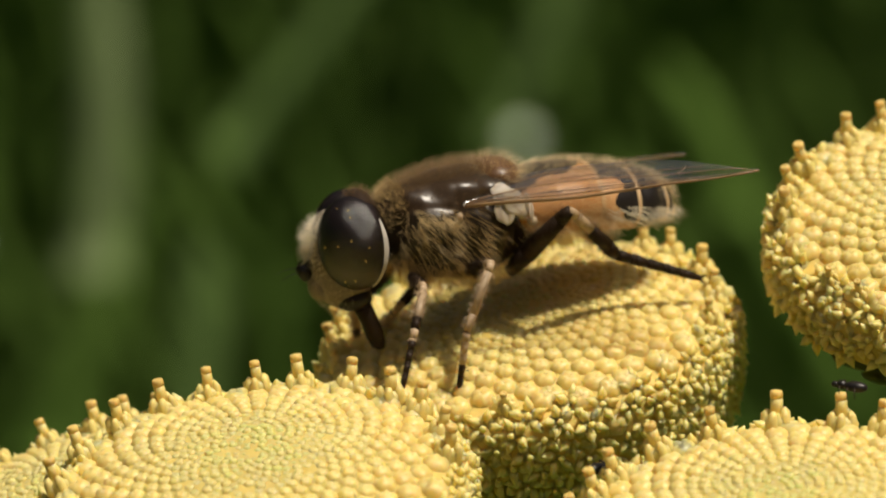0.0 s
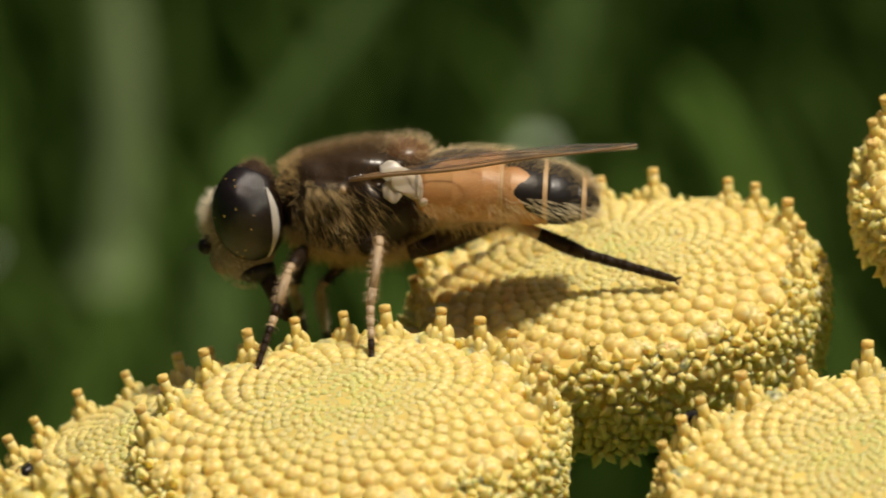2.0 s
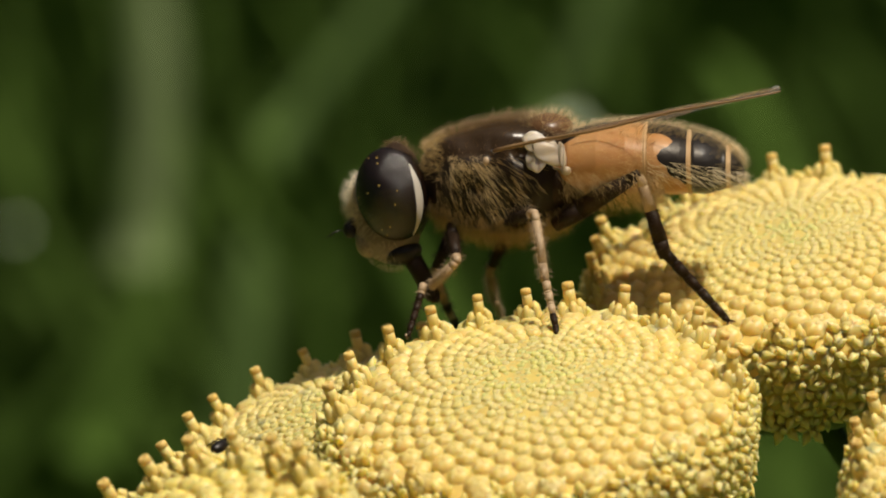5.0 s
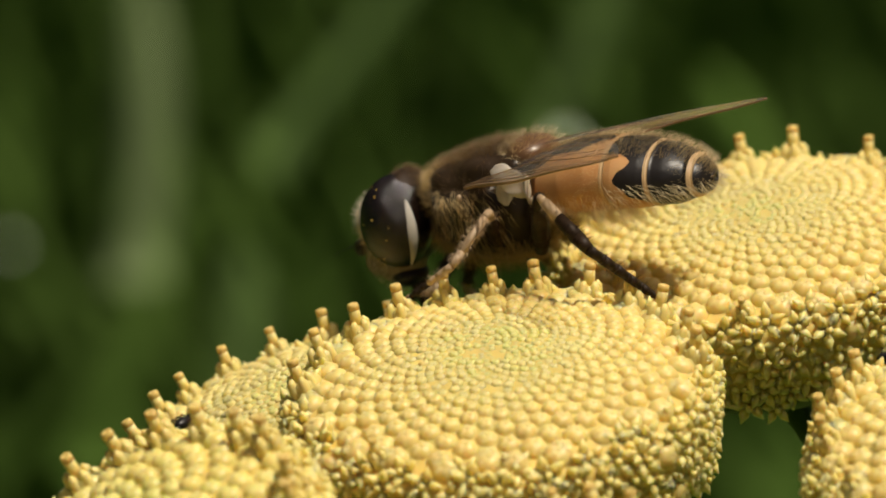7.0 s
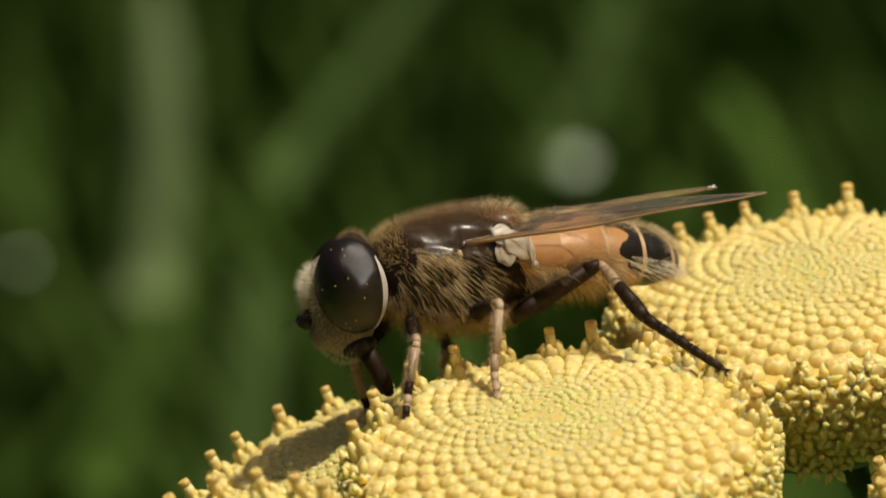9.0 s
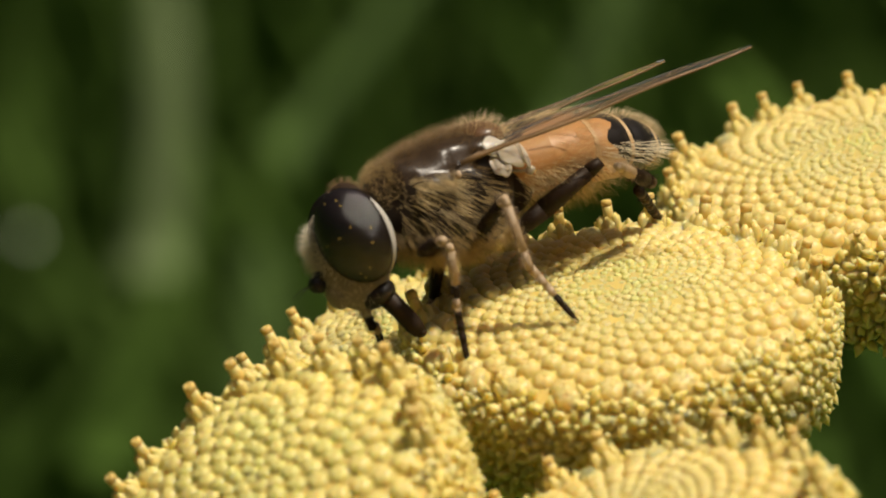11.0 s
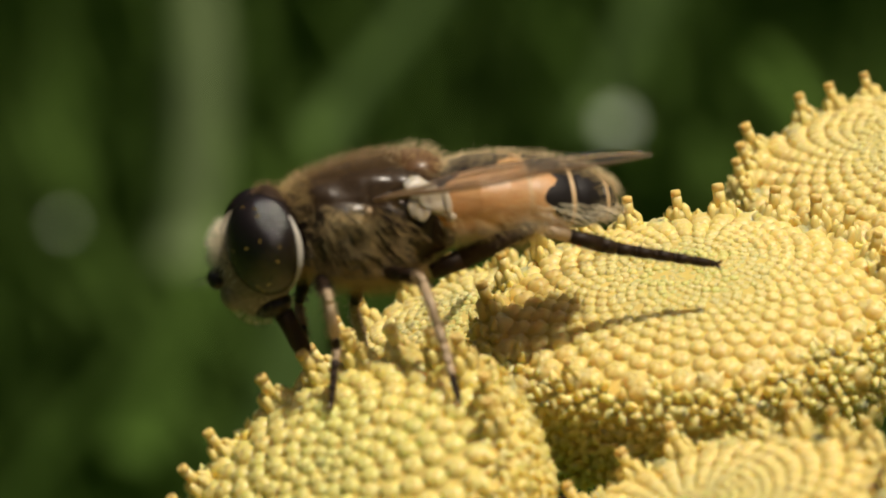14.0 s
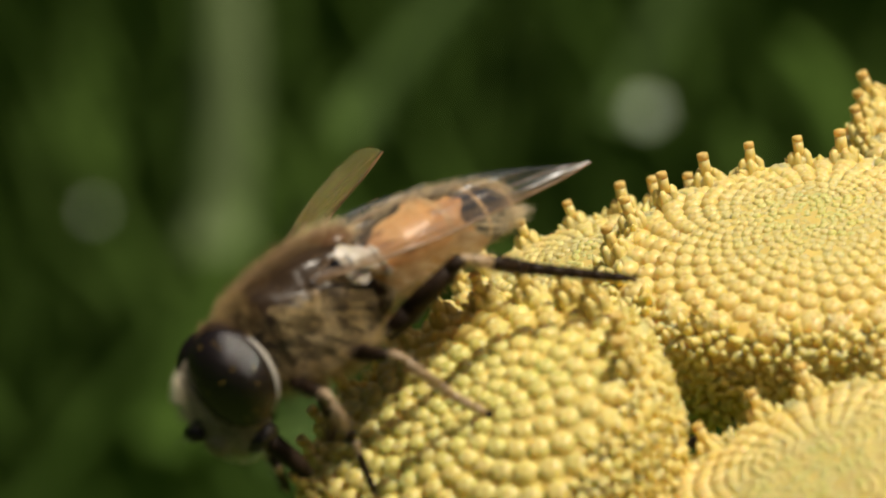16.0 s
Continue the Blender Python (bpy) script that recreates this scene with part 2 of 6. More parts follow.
def meadow():
    b = Build()
    r = random.Random(3)
    for i in range(1500):
        far = r.uniform(1250, 1900)
        x = r.uniform(-26, 26)
        top = r.uniform(-9, 15)
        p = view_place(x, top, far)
        lean = r.uniform(-240, 240)
        blade(b, (p.x - lean, p.y + r.uniform(-20, 20), -705), p, r.uniform(6, 18), (r.uniform(-15, 15), r.uniform(-20, 20), 0), 5)
    for i in range(6000):
        a, d = r.uniform(0, 6.2832), 5200 * math.sqrt(r.random())
        x, y = d * math.cos(a), d * math.sin(a)
        blade(b, (x, y, -715), (x + r.uniform(-90, 90), y + r.uniform(-90, 90), -700 + r.uniform(60, 190)), r.uniform(5, 12), (0, 0, r.uniform(0, 25)), 3)
    tagged(new("meadow_grass", b.mesh("meadow_grass", M_GRASS)), "dense dark green meadow grass far behind the flowers", "grass", kind="stuff")
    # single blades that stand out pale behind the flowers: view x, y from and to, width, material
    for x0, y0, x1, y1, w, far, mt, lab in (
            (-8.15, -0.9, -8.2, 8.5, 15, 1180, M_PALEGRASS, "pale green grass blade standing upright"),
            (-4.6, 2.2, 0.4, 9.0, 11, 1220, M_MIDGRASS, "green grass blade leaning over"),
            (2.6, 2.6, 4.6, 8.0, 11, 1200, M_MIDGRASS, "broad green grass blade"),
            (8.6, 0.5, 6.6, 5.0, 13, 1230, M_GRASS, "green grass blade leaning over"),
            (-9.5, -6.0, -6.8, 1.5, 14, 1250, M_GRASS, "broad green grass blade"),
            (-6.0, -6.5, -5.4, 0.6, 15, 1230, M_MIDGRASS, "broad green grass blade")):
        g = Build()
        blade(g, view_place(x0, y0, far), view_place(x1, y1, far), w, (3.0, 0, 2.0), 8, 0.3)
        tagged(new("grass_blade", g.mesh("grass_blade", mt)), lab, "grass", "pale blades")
    # added flower shapes, blurred into discs, stand in for sun glints on dew
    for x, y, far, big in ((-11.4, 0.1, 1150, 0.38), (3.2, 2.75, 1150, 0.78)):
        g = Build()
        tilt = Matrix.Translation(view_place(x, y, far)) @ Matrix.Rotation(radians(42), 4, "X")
        for k in range(5):
            a = 2 * math.pi * k / 5
            g.add(*ball((0, 0, 0), (2.5 * big, 2.1 * big, 0.4 * big), 12, 8), 0, tilt @ Matrix.Rotation(a, 4, "Z") @ Matrix.Translation((2.2 * big, 0, 0.2)))
        g.add(*ball((0, 0, 0.5 * big), (1.1 * big, 1.1 * big, 0.6 * big), 10, 8), 0, tilt)
        tagged(new("glint_stand_in", g.mesh("glint_stand_in", M_SPECK)), "pale petal shape added in place of a sun glint", "flower")


def hedge():
    """Dark shrubs added round the meadow, well outside the view, to block low sky."""
    b = Build()
    r = random.Random(5)
    for i in range(170):
        a = r.uniform(0, 6.2832)
        d = r.uniform(5200, 7000)
        tall = 5000 * (0.8 + 0.2 * math.sin(a * 5 + 1)) * r.uniform(0.7, 1.3)
        for k in range(110):
            s = r.uniform(80, 210)
            up = r.random() ** 0.8
            w = 620 * (1.05 - 0.6 * up)
            p = (d * math.cos(a) + r.gauss(0, w), d * math.sin(a) + r.gauss(0, w), -700 + tall * up)
            b.add([(-s, 0, 0), (0, s * .3, s * .45), (s, 0, 0), (0, -s * .3, -s * .45), (0, s * .5, 0)], [(0, 1, 4), (1, 2, 4), (2, 3, 4), (3, 0, 4), (0, 3, 2, 1)], 0,
                  Matrix.Translation(p) @ Euler((r.uniform(0, 6), r.uniform(0, 6), r.uniform(0, 6))).to_matrix().to_4x4())
    tagged(new("hedge", b.mesh("hedge", M_LEAF, smooth=False)), "unseen dark green shrubs added to block the low sky", "hedge", kind="stuff")


# ---- tansy ----
def bud_shape():
    """A closed floret: a round bud whose top is drawn into five small lobes."""
    v, f = lathe([(0.70, -1.2), (0.90, -0.5), (1.0, 0.0), (0.97, 0.34), (0.84, 0.66), (0.62, 0.88), (0.36, 0.99), (0.16, 0.97), (0.05, 0.88)], 10)
    out = []
    for x, y, z in v:
        a = math.atan2(y, x)
        k = 1 + (0.07 * math.cos(5 * a) if z > 0.5 else 0.02 * math.cos(5 * a))
        out.append((x * k, y * k, (0.86 if z > 0 else 1.0) * z + (0.065 * math.cos(5 * a) if 0.7 < z else 0)))
    return out, f


BUD = bud_shape()


def open_floret():
    """An open disc floret: a swollen tube with five pointed, spreading lobes and a blunt style."""
    v, f = lathe([(0.60, -1.4), (0.78, -0.6), (0.82, -0.15), (0.70, 0.15), (0.45, 0.26), (0.15, 0.24)], 10)
    pieces = []
    for k in range(5):
        a = 2 * math.pi * k / 5
        c, w = math.cos(a), math.sin(a)
        pieces.append(tube([(0.42 * c, 0.42 * w, 0.0), (0.82 * c, 0.82 * w, 0.40), (1.32 * c, 1.32 * w, 0.64)], [0.36, 0.36, 0.04], 5))
    pieces.append(lathe([(0.20, 0.1), (0.19, 0.62), (0.27, 0.76), (0.10, 0.84)], 6))
    for pv, pf in pieces:
        n = len(v)
        v = v + [tuple(p) for p in pv]
        f = f + [tuple(i + n for i in q) for q in pf]
    return v, f


OPEN = open_floret()


def style_peg(b, m):
    """A ring floret whose style stands up out of a crown of five rounded lobes."""
    b.add(*lathe([(0.24, -0.9), (0.28, -0.2), (0.32, 0.10), (0.30, 0.26), (0.14, 0.34)], 12), 0, m)
    for k in range(5):
        a = 2 * math.pi * k / 5
        c, s = math.cos(a), math.sin(a)
        b.add(*tube([(0.20 * c, 0.20 * s, -0.25), (0.26 * c, 0.26 * s, 0.08), (0.26 * c, 0.26 * s, 0.34), (0.22 * c, 0.22 * s, 0.46)], [0.13, 0.145, 0.12, 0.05], 7), 0, m)
    b.add(*lathe([(0.16, 0.2), (0.155, 0.55), (0.15, 0.74)], 10), 0, m)
    b.add(*lathe([(0.15, 0.74), (0.16, 0.83), (0.145, 0.91), (0.09, 0.93), (0.05, 0.88)], 10), 1, m)


def head_profile(s, R):
    """Radius, height and outward normal at the arc length s from the middle of a flower head."""
    dome = R - 0.35
    if s <= dome:
        q = s / dome
        slope = -0.85 * 2.2 * q ** 1.2 / dome
        return s, 0.85 * (1 - q ** 2.2) - 0.05, Vector((-slope, 0, 1)).normalized()
    s -= dome
    a = s / 0.75
    if a < 1.35:
        return dome + 0.85 * math.sin(a), -0.05 - 0.70 * (1 - math.cos(a)), Vector((math.sin(a * 0.9 + 0.25), 0, math.cos(a * 0.9 + 0.25)))
    s -= 1.35 * 0.75
    return dome + 0.83 - 0.03 * s - 0.06 * s * s, -0.60 - 0.96 * s, Vector((1, 0, 0.10 - 0.14 * s)).normalized()


def whorl(inner, outer, start, m=21, n=28):
    """Florets in m and n crossing spirals, packed six round one and growing outwards: radius, angle, size."""
    across = math.sqrt(m * m + m * n + n * n)
    turn = math.atan2(n * math.sqrt(0.75), m + n * 0.5)
    out = []
    for i in range(-90, 91):
        for j in range(-90, 91):
            x, y = i + 0.5 * j, j * math.sqrt(0.75)
            x, y = x * math.cos(turn) + y * math.sin(turn), y * math.cos(turn) - x * math.sin(turn)
            rad = outer * math.exp(2 * math.pi * y / across)
            if -0.001 <= x < across - 0.001 and inner <= rad <= outer * 1.07:
                out.append((rad, start + 2 * math.pi * x / across, 2 * math.pi * rad / across))
    return out


def flower_head(plant, place, up, R, pegs, split, seed, green=0.24, swell=1.0, deep=2.5):
    r = random.Random(seed)
    n = Vector(up).normalized()
    back = n.cross(Vector((1, 0, 0))).normalized()
    m = Matrix((back.cross(n), back, n)).transposed().to_4x4()
    m.translation = Vector(place) * MM
    core = Build()
    prof = [(a + (0.15 if i * 0.3 > R + 0.3 else 0.0), z + (0.15 * (0.42 + 0.30 * min(1.0, i * 0.3 / (R - 0.35)) ** swell) - 0.05 if i * 0.3 < R - 0.2 else 0.0)) for i in range(1, 27) if i * 0.3 < R + 0.9 + deep for a, z in [head_profile(i * 0.3, R)[:2]]]
    core.add(*lathe([(0.9, -3.9), (2.6, -3.7)] + [(max(a - 0.02, 0.05), z + 0.05) for a, z in prof[::-1]], 40))
    head = part("flower_head", core.mesh("flower_head", M_CORE), plant, "button-shaped yellow flower head of packed florets", m)
    bracts = Build()
    for ring, (rad, z0, n) in enumerate(((R - 1.2, -3.4, 22), (R - 2.2, -3.9, 18))):
        for k in range(n):
            a = 2 * math.pi * (k + 0.5 * ring) / n
            bracts.add(*ball((0, 0, 0), (0.85, 0.42, 0.16), 8, 6), 0,
                       Matrix.Translation((rad * math.cos(a), rad * math.sin(a), z0)) @ Matrix.Rotation(a, 4, "Z") @ Matrix.Rotation(-0.55, 4, "Y"))
    bracts.add(*lathe([(0.4, -4.9), (0.8, -4.6), (2.4, -4.1), (R - 0.8, -3.1)], 20))
    part("involucre", bracts.mesh("involucre", M_BRACT), head, "green scaly cup under the head")
    mass, side = Build(), Build()
    s, k, total = 0.05, 0, R - 0.35 + 1.0 + deep
    inv = m.to_3x3().inverted()
    view = inv @ Vector((0, -0.94, 0.34))
    spots = [] if swell < 0.6 else whorl(0.44 * (R - 0.35), R - 0.35, r.uniform(0, 6))
    while s < total:
        q = s / (R - 0.35)
        size = 0.26 + 0.46 * min(1.0, q) ** swell if swell < 0.6 or q > 1 else 0.21 + 0.25 * q
        spots.append((s, k * 2.399963 + r.uniform(-0.03, 0.03) * size / max(s, 0.3), size))
        s += 0.84 * size * size / (2 * math.pi * max(head_profile(s, R)[0], 0.12))
        k += 1
        if swell >= 0.6 and 0.43 < s / (R - 0.35) < 0.99:
            s = (R - 0.35) * 1.07 - 0.24
    for s, a, size in spots:
        q = s / (R - 0.35)
        rad, z, n = head_profile(s, R)
        c, w = math.cos(a), math.sin(a)
        p = Vector((rad * c, rad * w, z))
        n = Vector((n.x * c, n.x * w, n.z))
        jit = Vector((r.uniform(-1, 1), r.uniform(-1, 1), r.uniform(-1, 1))) * (0.06 if q < 1.06 else 0.22)
        fm = facing(p + n * (r.uniform(-0.04, 0.04) - size * 0.02), n + jit, r.uniform(0, 6), size * (0.53 if q < 1.06 else 0.5) * r.uniform(0.97, 1.03))
        if q < 1.06:
            chosen = split and q > 0.5 and Vector((c, w)).dot(Vector((view.x, view.y)).normalized()) > 0.1
            if chosen and len(SINGLE) < 300:
                fm.translation *= MM
                SINGLE.append(part("floret", SHARED["bud"], head, "", fm))
            else:
                mass.add(*BUD, 1 if q < green and r.random() < 0.85 or q < green * 1.7 and r.random() < 0.4 else 0, fm)
        elif r.random() < 0.04:
            mass.add(*BUD, 0, fm)
        else:
            side.add(*OPEN, 0, fm @ Matrix.Scale(r.uniform(0.95, 1.2), 4))
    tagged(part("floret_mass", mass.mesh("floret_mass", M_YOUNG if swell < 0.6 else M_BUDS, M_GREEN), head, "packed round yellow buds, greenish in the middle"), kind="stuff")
    tagged(part("ray_fringe", side.mesh("ray_fringe", M_PETAL), head, "crinkled open florets round the side"), kind="stuff")
    # styles that stand up round the rim
    angles = [radians(x) for x in pegs]
    chosen_angles = set(angles)
    a = 0.0
    while a < 2 * math.pi:
        if all(abs((a - g + math.pi) % (2 * math.pi) - math.pi) > 0.19 for g in angles):
            angles.append(a)
        a += 0.24 + r.uniform(-0.03, 0.03)
    for g in angles:
        b = Build()
        c, w = math.cos(g), math.sin(g)
        tall = r.uniform(0.92, 1.12)
        if w < -0.15 and g not in chosen_angles:
            if r.random() < 0.75:
                continue
            tall *= 0.7
        rad = R + 0.02 + r.uniform(-0.10, 0.06)
        style_peg(b, facing((rad * c, rad * w, 0.02), (0.22 * c + r.uniform(-.1, .1), 0.22 * w + r.uniform(-.1, .1), 1), r.uniform(0, 6), tall))
        part("style", b.mesh("style", M_PEG, M_TIP), head)
    return head


SINGLE = []
SHARED = {"bud": Build().add(*BUD).mesh("floret", M_BUD)}
HEADS = (
    # place, up, rim radius, angles of the styles on the skyline, floret pieces, seed, green middle
    ((1.46, 0.02, -3.69), (-0.112, -0.071, 0.991), 5.23, (155, 136, 120, 105, 90, 77, 61, 45, 32), True, 1, 0.20),
    ((8.90, 10.0, -3.23), (-0.155, -0.048, 0.987), 5.46, (154, 129, 117, 105, 90, 74, 48, 37, 17), True, 2, 0.14),
    ((-4.05, 4.3, -6.47), (-0.309, -0.052, 0.95), 4.52, (171, 151, 136, 117, 98), False, 3, 0.18),
    ((15.27, -4.16, -3.48), (-0.102, -0.123, 0.987), 5.36, (142, 124, 106, 88, 69), False, 4, 0.2),
    ((21.2, 8.8, 0.40), (-0.006, -0.24, 0.971), 4.99, (150, 128), False, 5, 0.2),
    ((-7.6, -8.35, -5.5), (-0.446, -0.313, 0.839), 4.38, (186, 116, 99, 67, 49, 37), False, 6, 0.42),
    ((1.17, -12.79, -5.55), (-0.381, -0.093, 0.92), 5.19, (106, 92, 40, 24), False, 7, 0.2),
)


def tansy():
    plant = tagged(new("tansy_plant"), "yellow tansy plant with button flower heads in sunlight", "plant")
    for place, up, R, pegs, split, seed, green in HEADS:
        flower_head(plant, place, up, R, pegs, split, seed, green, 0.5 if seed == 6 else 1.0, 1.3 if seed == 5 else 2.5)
        p, u = Vector(place), Vector(up)
        joint = Vector((4 + 0.15 * place[0], 2, -70))
        a = p - u * 4.4
        pts = [a.lerp(joint, t) + Vector(((56 if seed == 2 else 0) * t * (1 - t) ** 3, 14 * t * (1 - t), 0)) - u * (9 * t * (1 - t)) for t in (0, 0.08, 0.18, 0.3, 0.5, 0.75, 1.0)]
        part("stalk", Build().add(*tube(pts, [0.45, 0.24, 0.22, 0.26, 0.36, 0.5, 0.7], 8)).mesh("stalk", M_STEM), plant, "thin green flower stalk")
    part("stem", Build().add(*tube([(4, 2, -66), (3, 5, -250), (6, 9, -702)], [1.6, 2.2, 3.0], 10)).mesh("stem", M_STEM), plant, "green upright main stem")


# ---- hoverfly: x forward, y to its left, z up ----
def hair_coat(count, pick, length, mat, seed, r0=0.011, droop=0.25, wild=0.5, fall=0.1):
    """Fine tapered hairs; pick(r) gives a root and its normal."""
    r = random.Random(seed)
    b = Build()
    for _ in range(count):
        p, n = pick(r)
        p, n = Vector(p), Vector(n).normalized()
        d = (n + Vector((r.uniform(-1, 1), r.uniform(-1, 1), r.uniform(-1, 1))) * wild + Vector((-droop, 0, -fall))).normalized()
        L = length * r.uniform(0.6, 1.2)
        s = d.cross(Vector((0.3, 0.8, 0.5))).normalized() * r0
        t = d.cross(s)
        mid = p + d * L * 0.55
        tip = p + d * L + Vector((-0.06, 0, -0.03)) * L
        b.add([p + s, p - s * 0.5 + t * 0.87, p - s * 0.5 - t * 0.87, mid + s * .7, mid - s * .35 + t * .6, mid - s * .35 - t * .6, tip],
              [(0, 1, 4, 3), (1, 2, 5, 4), (2, 0, 3, 5), (3, 4, 6), (4, 5, 6), (5, 3, 6)])
    return b.mesh("hair", mat)


def on_ball(c, s, keep):
    def pick(r):
        while True:
            n = Vector((r.gauss(0, 1), r.gauss(0, 1), r.gauss(0, 1))).normalized()
            if keep(n):
                return ((c[0] + s[0] * n.x, c[1] + s[1] * n.y, c[2] + s[2] * n.z), (n.x / s[0], n.y / s[1], n.z / s[2]))
    return pick


AB = ((-1.5, .95, .75, .05), (-2.0, 1.42, .98, .14), (-2.8, 1.66, 1.08, .22), (-3.6, 1.70, 1.10, .24), (-4.4, 1.62, 1.06, .20),
      (-5.1, 1.46, 1.0, .14), (-5.8, 1.22, .88, .06), (-6.35, .90, .66, .0), (-6.68, .55, .42, -.05), (-6.85, .15, .12, -.08))


def ab_at(x):
    for (x0, *a), (x1, *b) in zip(AB, AB[1:]):
        if x1 <= x <= x0:
            t = (x0 - x) / (x0 - x1)
            return [p + (q - p) * t for p, q in zip(a, b)]
    return AB[-1][1:] if x < AB[-1][0] else AB[0][1:]


def ab_ring(x0, x1, colour, grow=0.0, steps=8, seg=240):
    """A ring of the abdomen from x0 back to x1; colour(x, angle) gives the material slot."""
    v, f, m = [], [], []
    for k in range(steps + 1):
        x = x0 + (x1 - x0) * k / steps
        w, h, z = ab_at(x)
        g = grow + (0.045 * math.sin(math.pi * k / steps))
        for i in range(seg):
            a = 2 * math.pi * i / seg
            v.append((x, (w + g) * math.sin(a), z + (h + g) * (math.cos(a) if math.cos(a) > 0 else 0.8 * math.cos(a))))
    for k in range(steps):
        for i in range(seg):
            j = (i + 1) % seg
            f.append((k * seg + i, k * seg + j, (k + 1) * seg + j, (k + 1) * seg + i))
            a = 2 * math.pi * (i + .5) / seg
            m.append(colour(x0 + (x1 - x0) * (k + .5) / steps, min(a, 2 * math.pi - a)))
    f += [tuple(range(seg)), tuple(steps * seg + i for i in range(seg))[::-1]]
    m += [m[0], m[-1]]
    b = Build()
    b.add(v, f, m)
    return b


THORAX = ((2.20, .28, .35, .35), (2.05, .56, .61, .75), (1.7, .94, .88, 1.20), (1.05, 1.26, 1.12, 1.55), (.3, 1.44, 1.34, 1.72),
          (-.5, 1.50, 1.46, 1.75), (-1.2, 1.40, 1.43, 1.62), (-1.7, 1.18, 1.27, 1.33), (-2.0, .85, 1.00, 1.0), (-2.12, .4, .6, .6))


def loft_at(rows, x):
    for (x0, *a), (x1, *b) in zip(rows, rows[1:]):
        if x1 <= x <= x0:
            t = (x0 - x) / (x0 - x1)
            return [p + (q - p) * t for p, q in zip(a, b)]
    return rows[-1][1:] if x < rows[-1][0] else rows[0][1:]


# swellings and furrows of each flank of the thorax: x, z, reach along x and z, height
SCLERITES = ((1.38, .80, .34, .28, .10), (-.10, .99, .62, .22, .14), (.74, .90, .22, .30, -.025), (.78, .10, .44, .40, .17), (.55, .46, .9, .12, -.05),
             (.45, -.92, .5, .36, .13), (-.55, -.15, .34, .42, .13), (.12, -.10, .07, .7, -.11), (-.80, .55, .28, .22, -.24), (-1.25, .95, .28, .20, .15),
             (1.75, -.05, .22, .6, -.14), (-1.25, -.35, .3, .4, .10))


def thorax_point(x, a):
    """A point of the thorax at x and the angle a from the top, with its swellings, and a rough normal."""
    w, top, low = loft_at(THORAX, x)
    sa, ca = math.sin(a), math.cos(a)
    q = .97 if ca > 0 else .85
    p = Vector((x, w * abs(sa) ** q * (1 if sa > 0 else -1), (top if ca > 0 else low) * abs(ca) ** q * (1 if ca > 0 else -1)))
    n = Vector((0.30 * x, sa, ca)).normalized()
    grow = 0.0
    for cx, cz, lx, lz, h in SCLERITES:
        grow += h * math.exp(-((x - cx) / lx) ** 2 - ((p.z - cz) / lz) ** 2) * min(1.0, abs(sa) * 1.6)
    return p + n * grow, n


def thorax_mesh():
    b = Build()
    n, seg = 110, 144
    v, f, m = [], [], []
    for k in range(n + 1):
        x = THORAX[0][0] + (THORAX[-1][0] - THORAX[0][0]) * (0.5 - 0.5 * math.cos(math.pi * k / n))
        v += [thorax_point(x, 2 * math.pi * i / seg)[0] for i in range(seg)]
    for k in range(n):
        for i in range(seg):
            j = (i + 1) % seg
            f.append((k * seg + i, k * seg + j, (k + 1) * seg + j, (k + 1) * seg + i))
            c = (v[k * seg + i] + v[(k + 1) * seg + j]) / 2
            wave = 0.07 * noise.noise(c * 2.5) + 0.04 * noise.noise(c * 9)
            stripe = c.z > 0.7 and (abs(c.y) < 0.12 + wave or 0.42 + wave < abs(c.y) < 0.72 + wave or c.x > 1.5 + 2 * wave)
            m.append(1 if stripe else 2 if c.z < 0.30 + 4 * wave else 0)
    f += [tuple(range(seg)), tuple(n * seg + i for i in range(seg))[::-1]]
    m += [2, 0]
    return b.add(v, f, m)


def limb(profile, mats, hairs=0, seed=0):
    """A leg piece along x. profile: x, radius, slot."""
    b = Build()
    for (x0, r0, s0), (x1, r1, s1) in zip(profile, profile[1:]):
        pts = [(x0, 0, 0), ((x0 + x1) / 2, 0, 0), (x1, 0, 0)]
        b.add(*tube(pts, [r0, (r0 + r1) / 2 * 1.03, r1], 10), s0)
    L = profile[-1][0]
    if len(profile) > 8:
        for c in (1, -1):
            b.add(*tube([(L - .06, c * .03, .02), (L + .05, c * .10, .04), (L + .13, c * .13, -.04)], [.030, .024, .006], 6), 1)
            b.add(*ball((L + .03, c * .05, -.04), (.07, .04, .03), 8, 6), 0)
    rr = random.Random(seed)
    for _ in range(hairs):
        x = rr.uniform(0.1, 0.95) * L
        a = rr.uniform(0, 6.28)
        rad = 0.1
        for (x0, r0, s0), (x1, r1, s1) in zip(profile, profile[1:]):
            if x0 <= x <= x1:
                rad, slot = r0 + (r1 - r0) * (x - x0) / (x1 - x0), s0
        d = Vector((0.45, math.cos(a), math.sin(a))).normalized()
        p = Vector((x, math.cos(a) * rad * 0.95, math.sin(a) * rad * 0.95))
        b.add(*tube([p, p + d * rr.uniform(0.08, 0.2)], [0.006, 0.002], 3), slot)
    return b.mesh("limb", *mats)


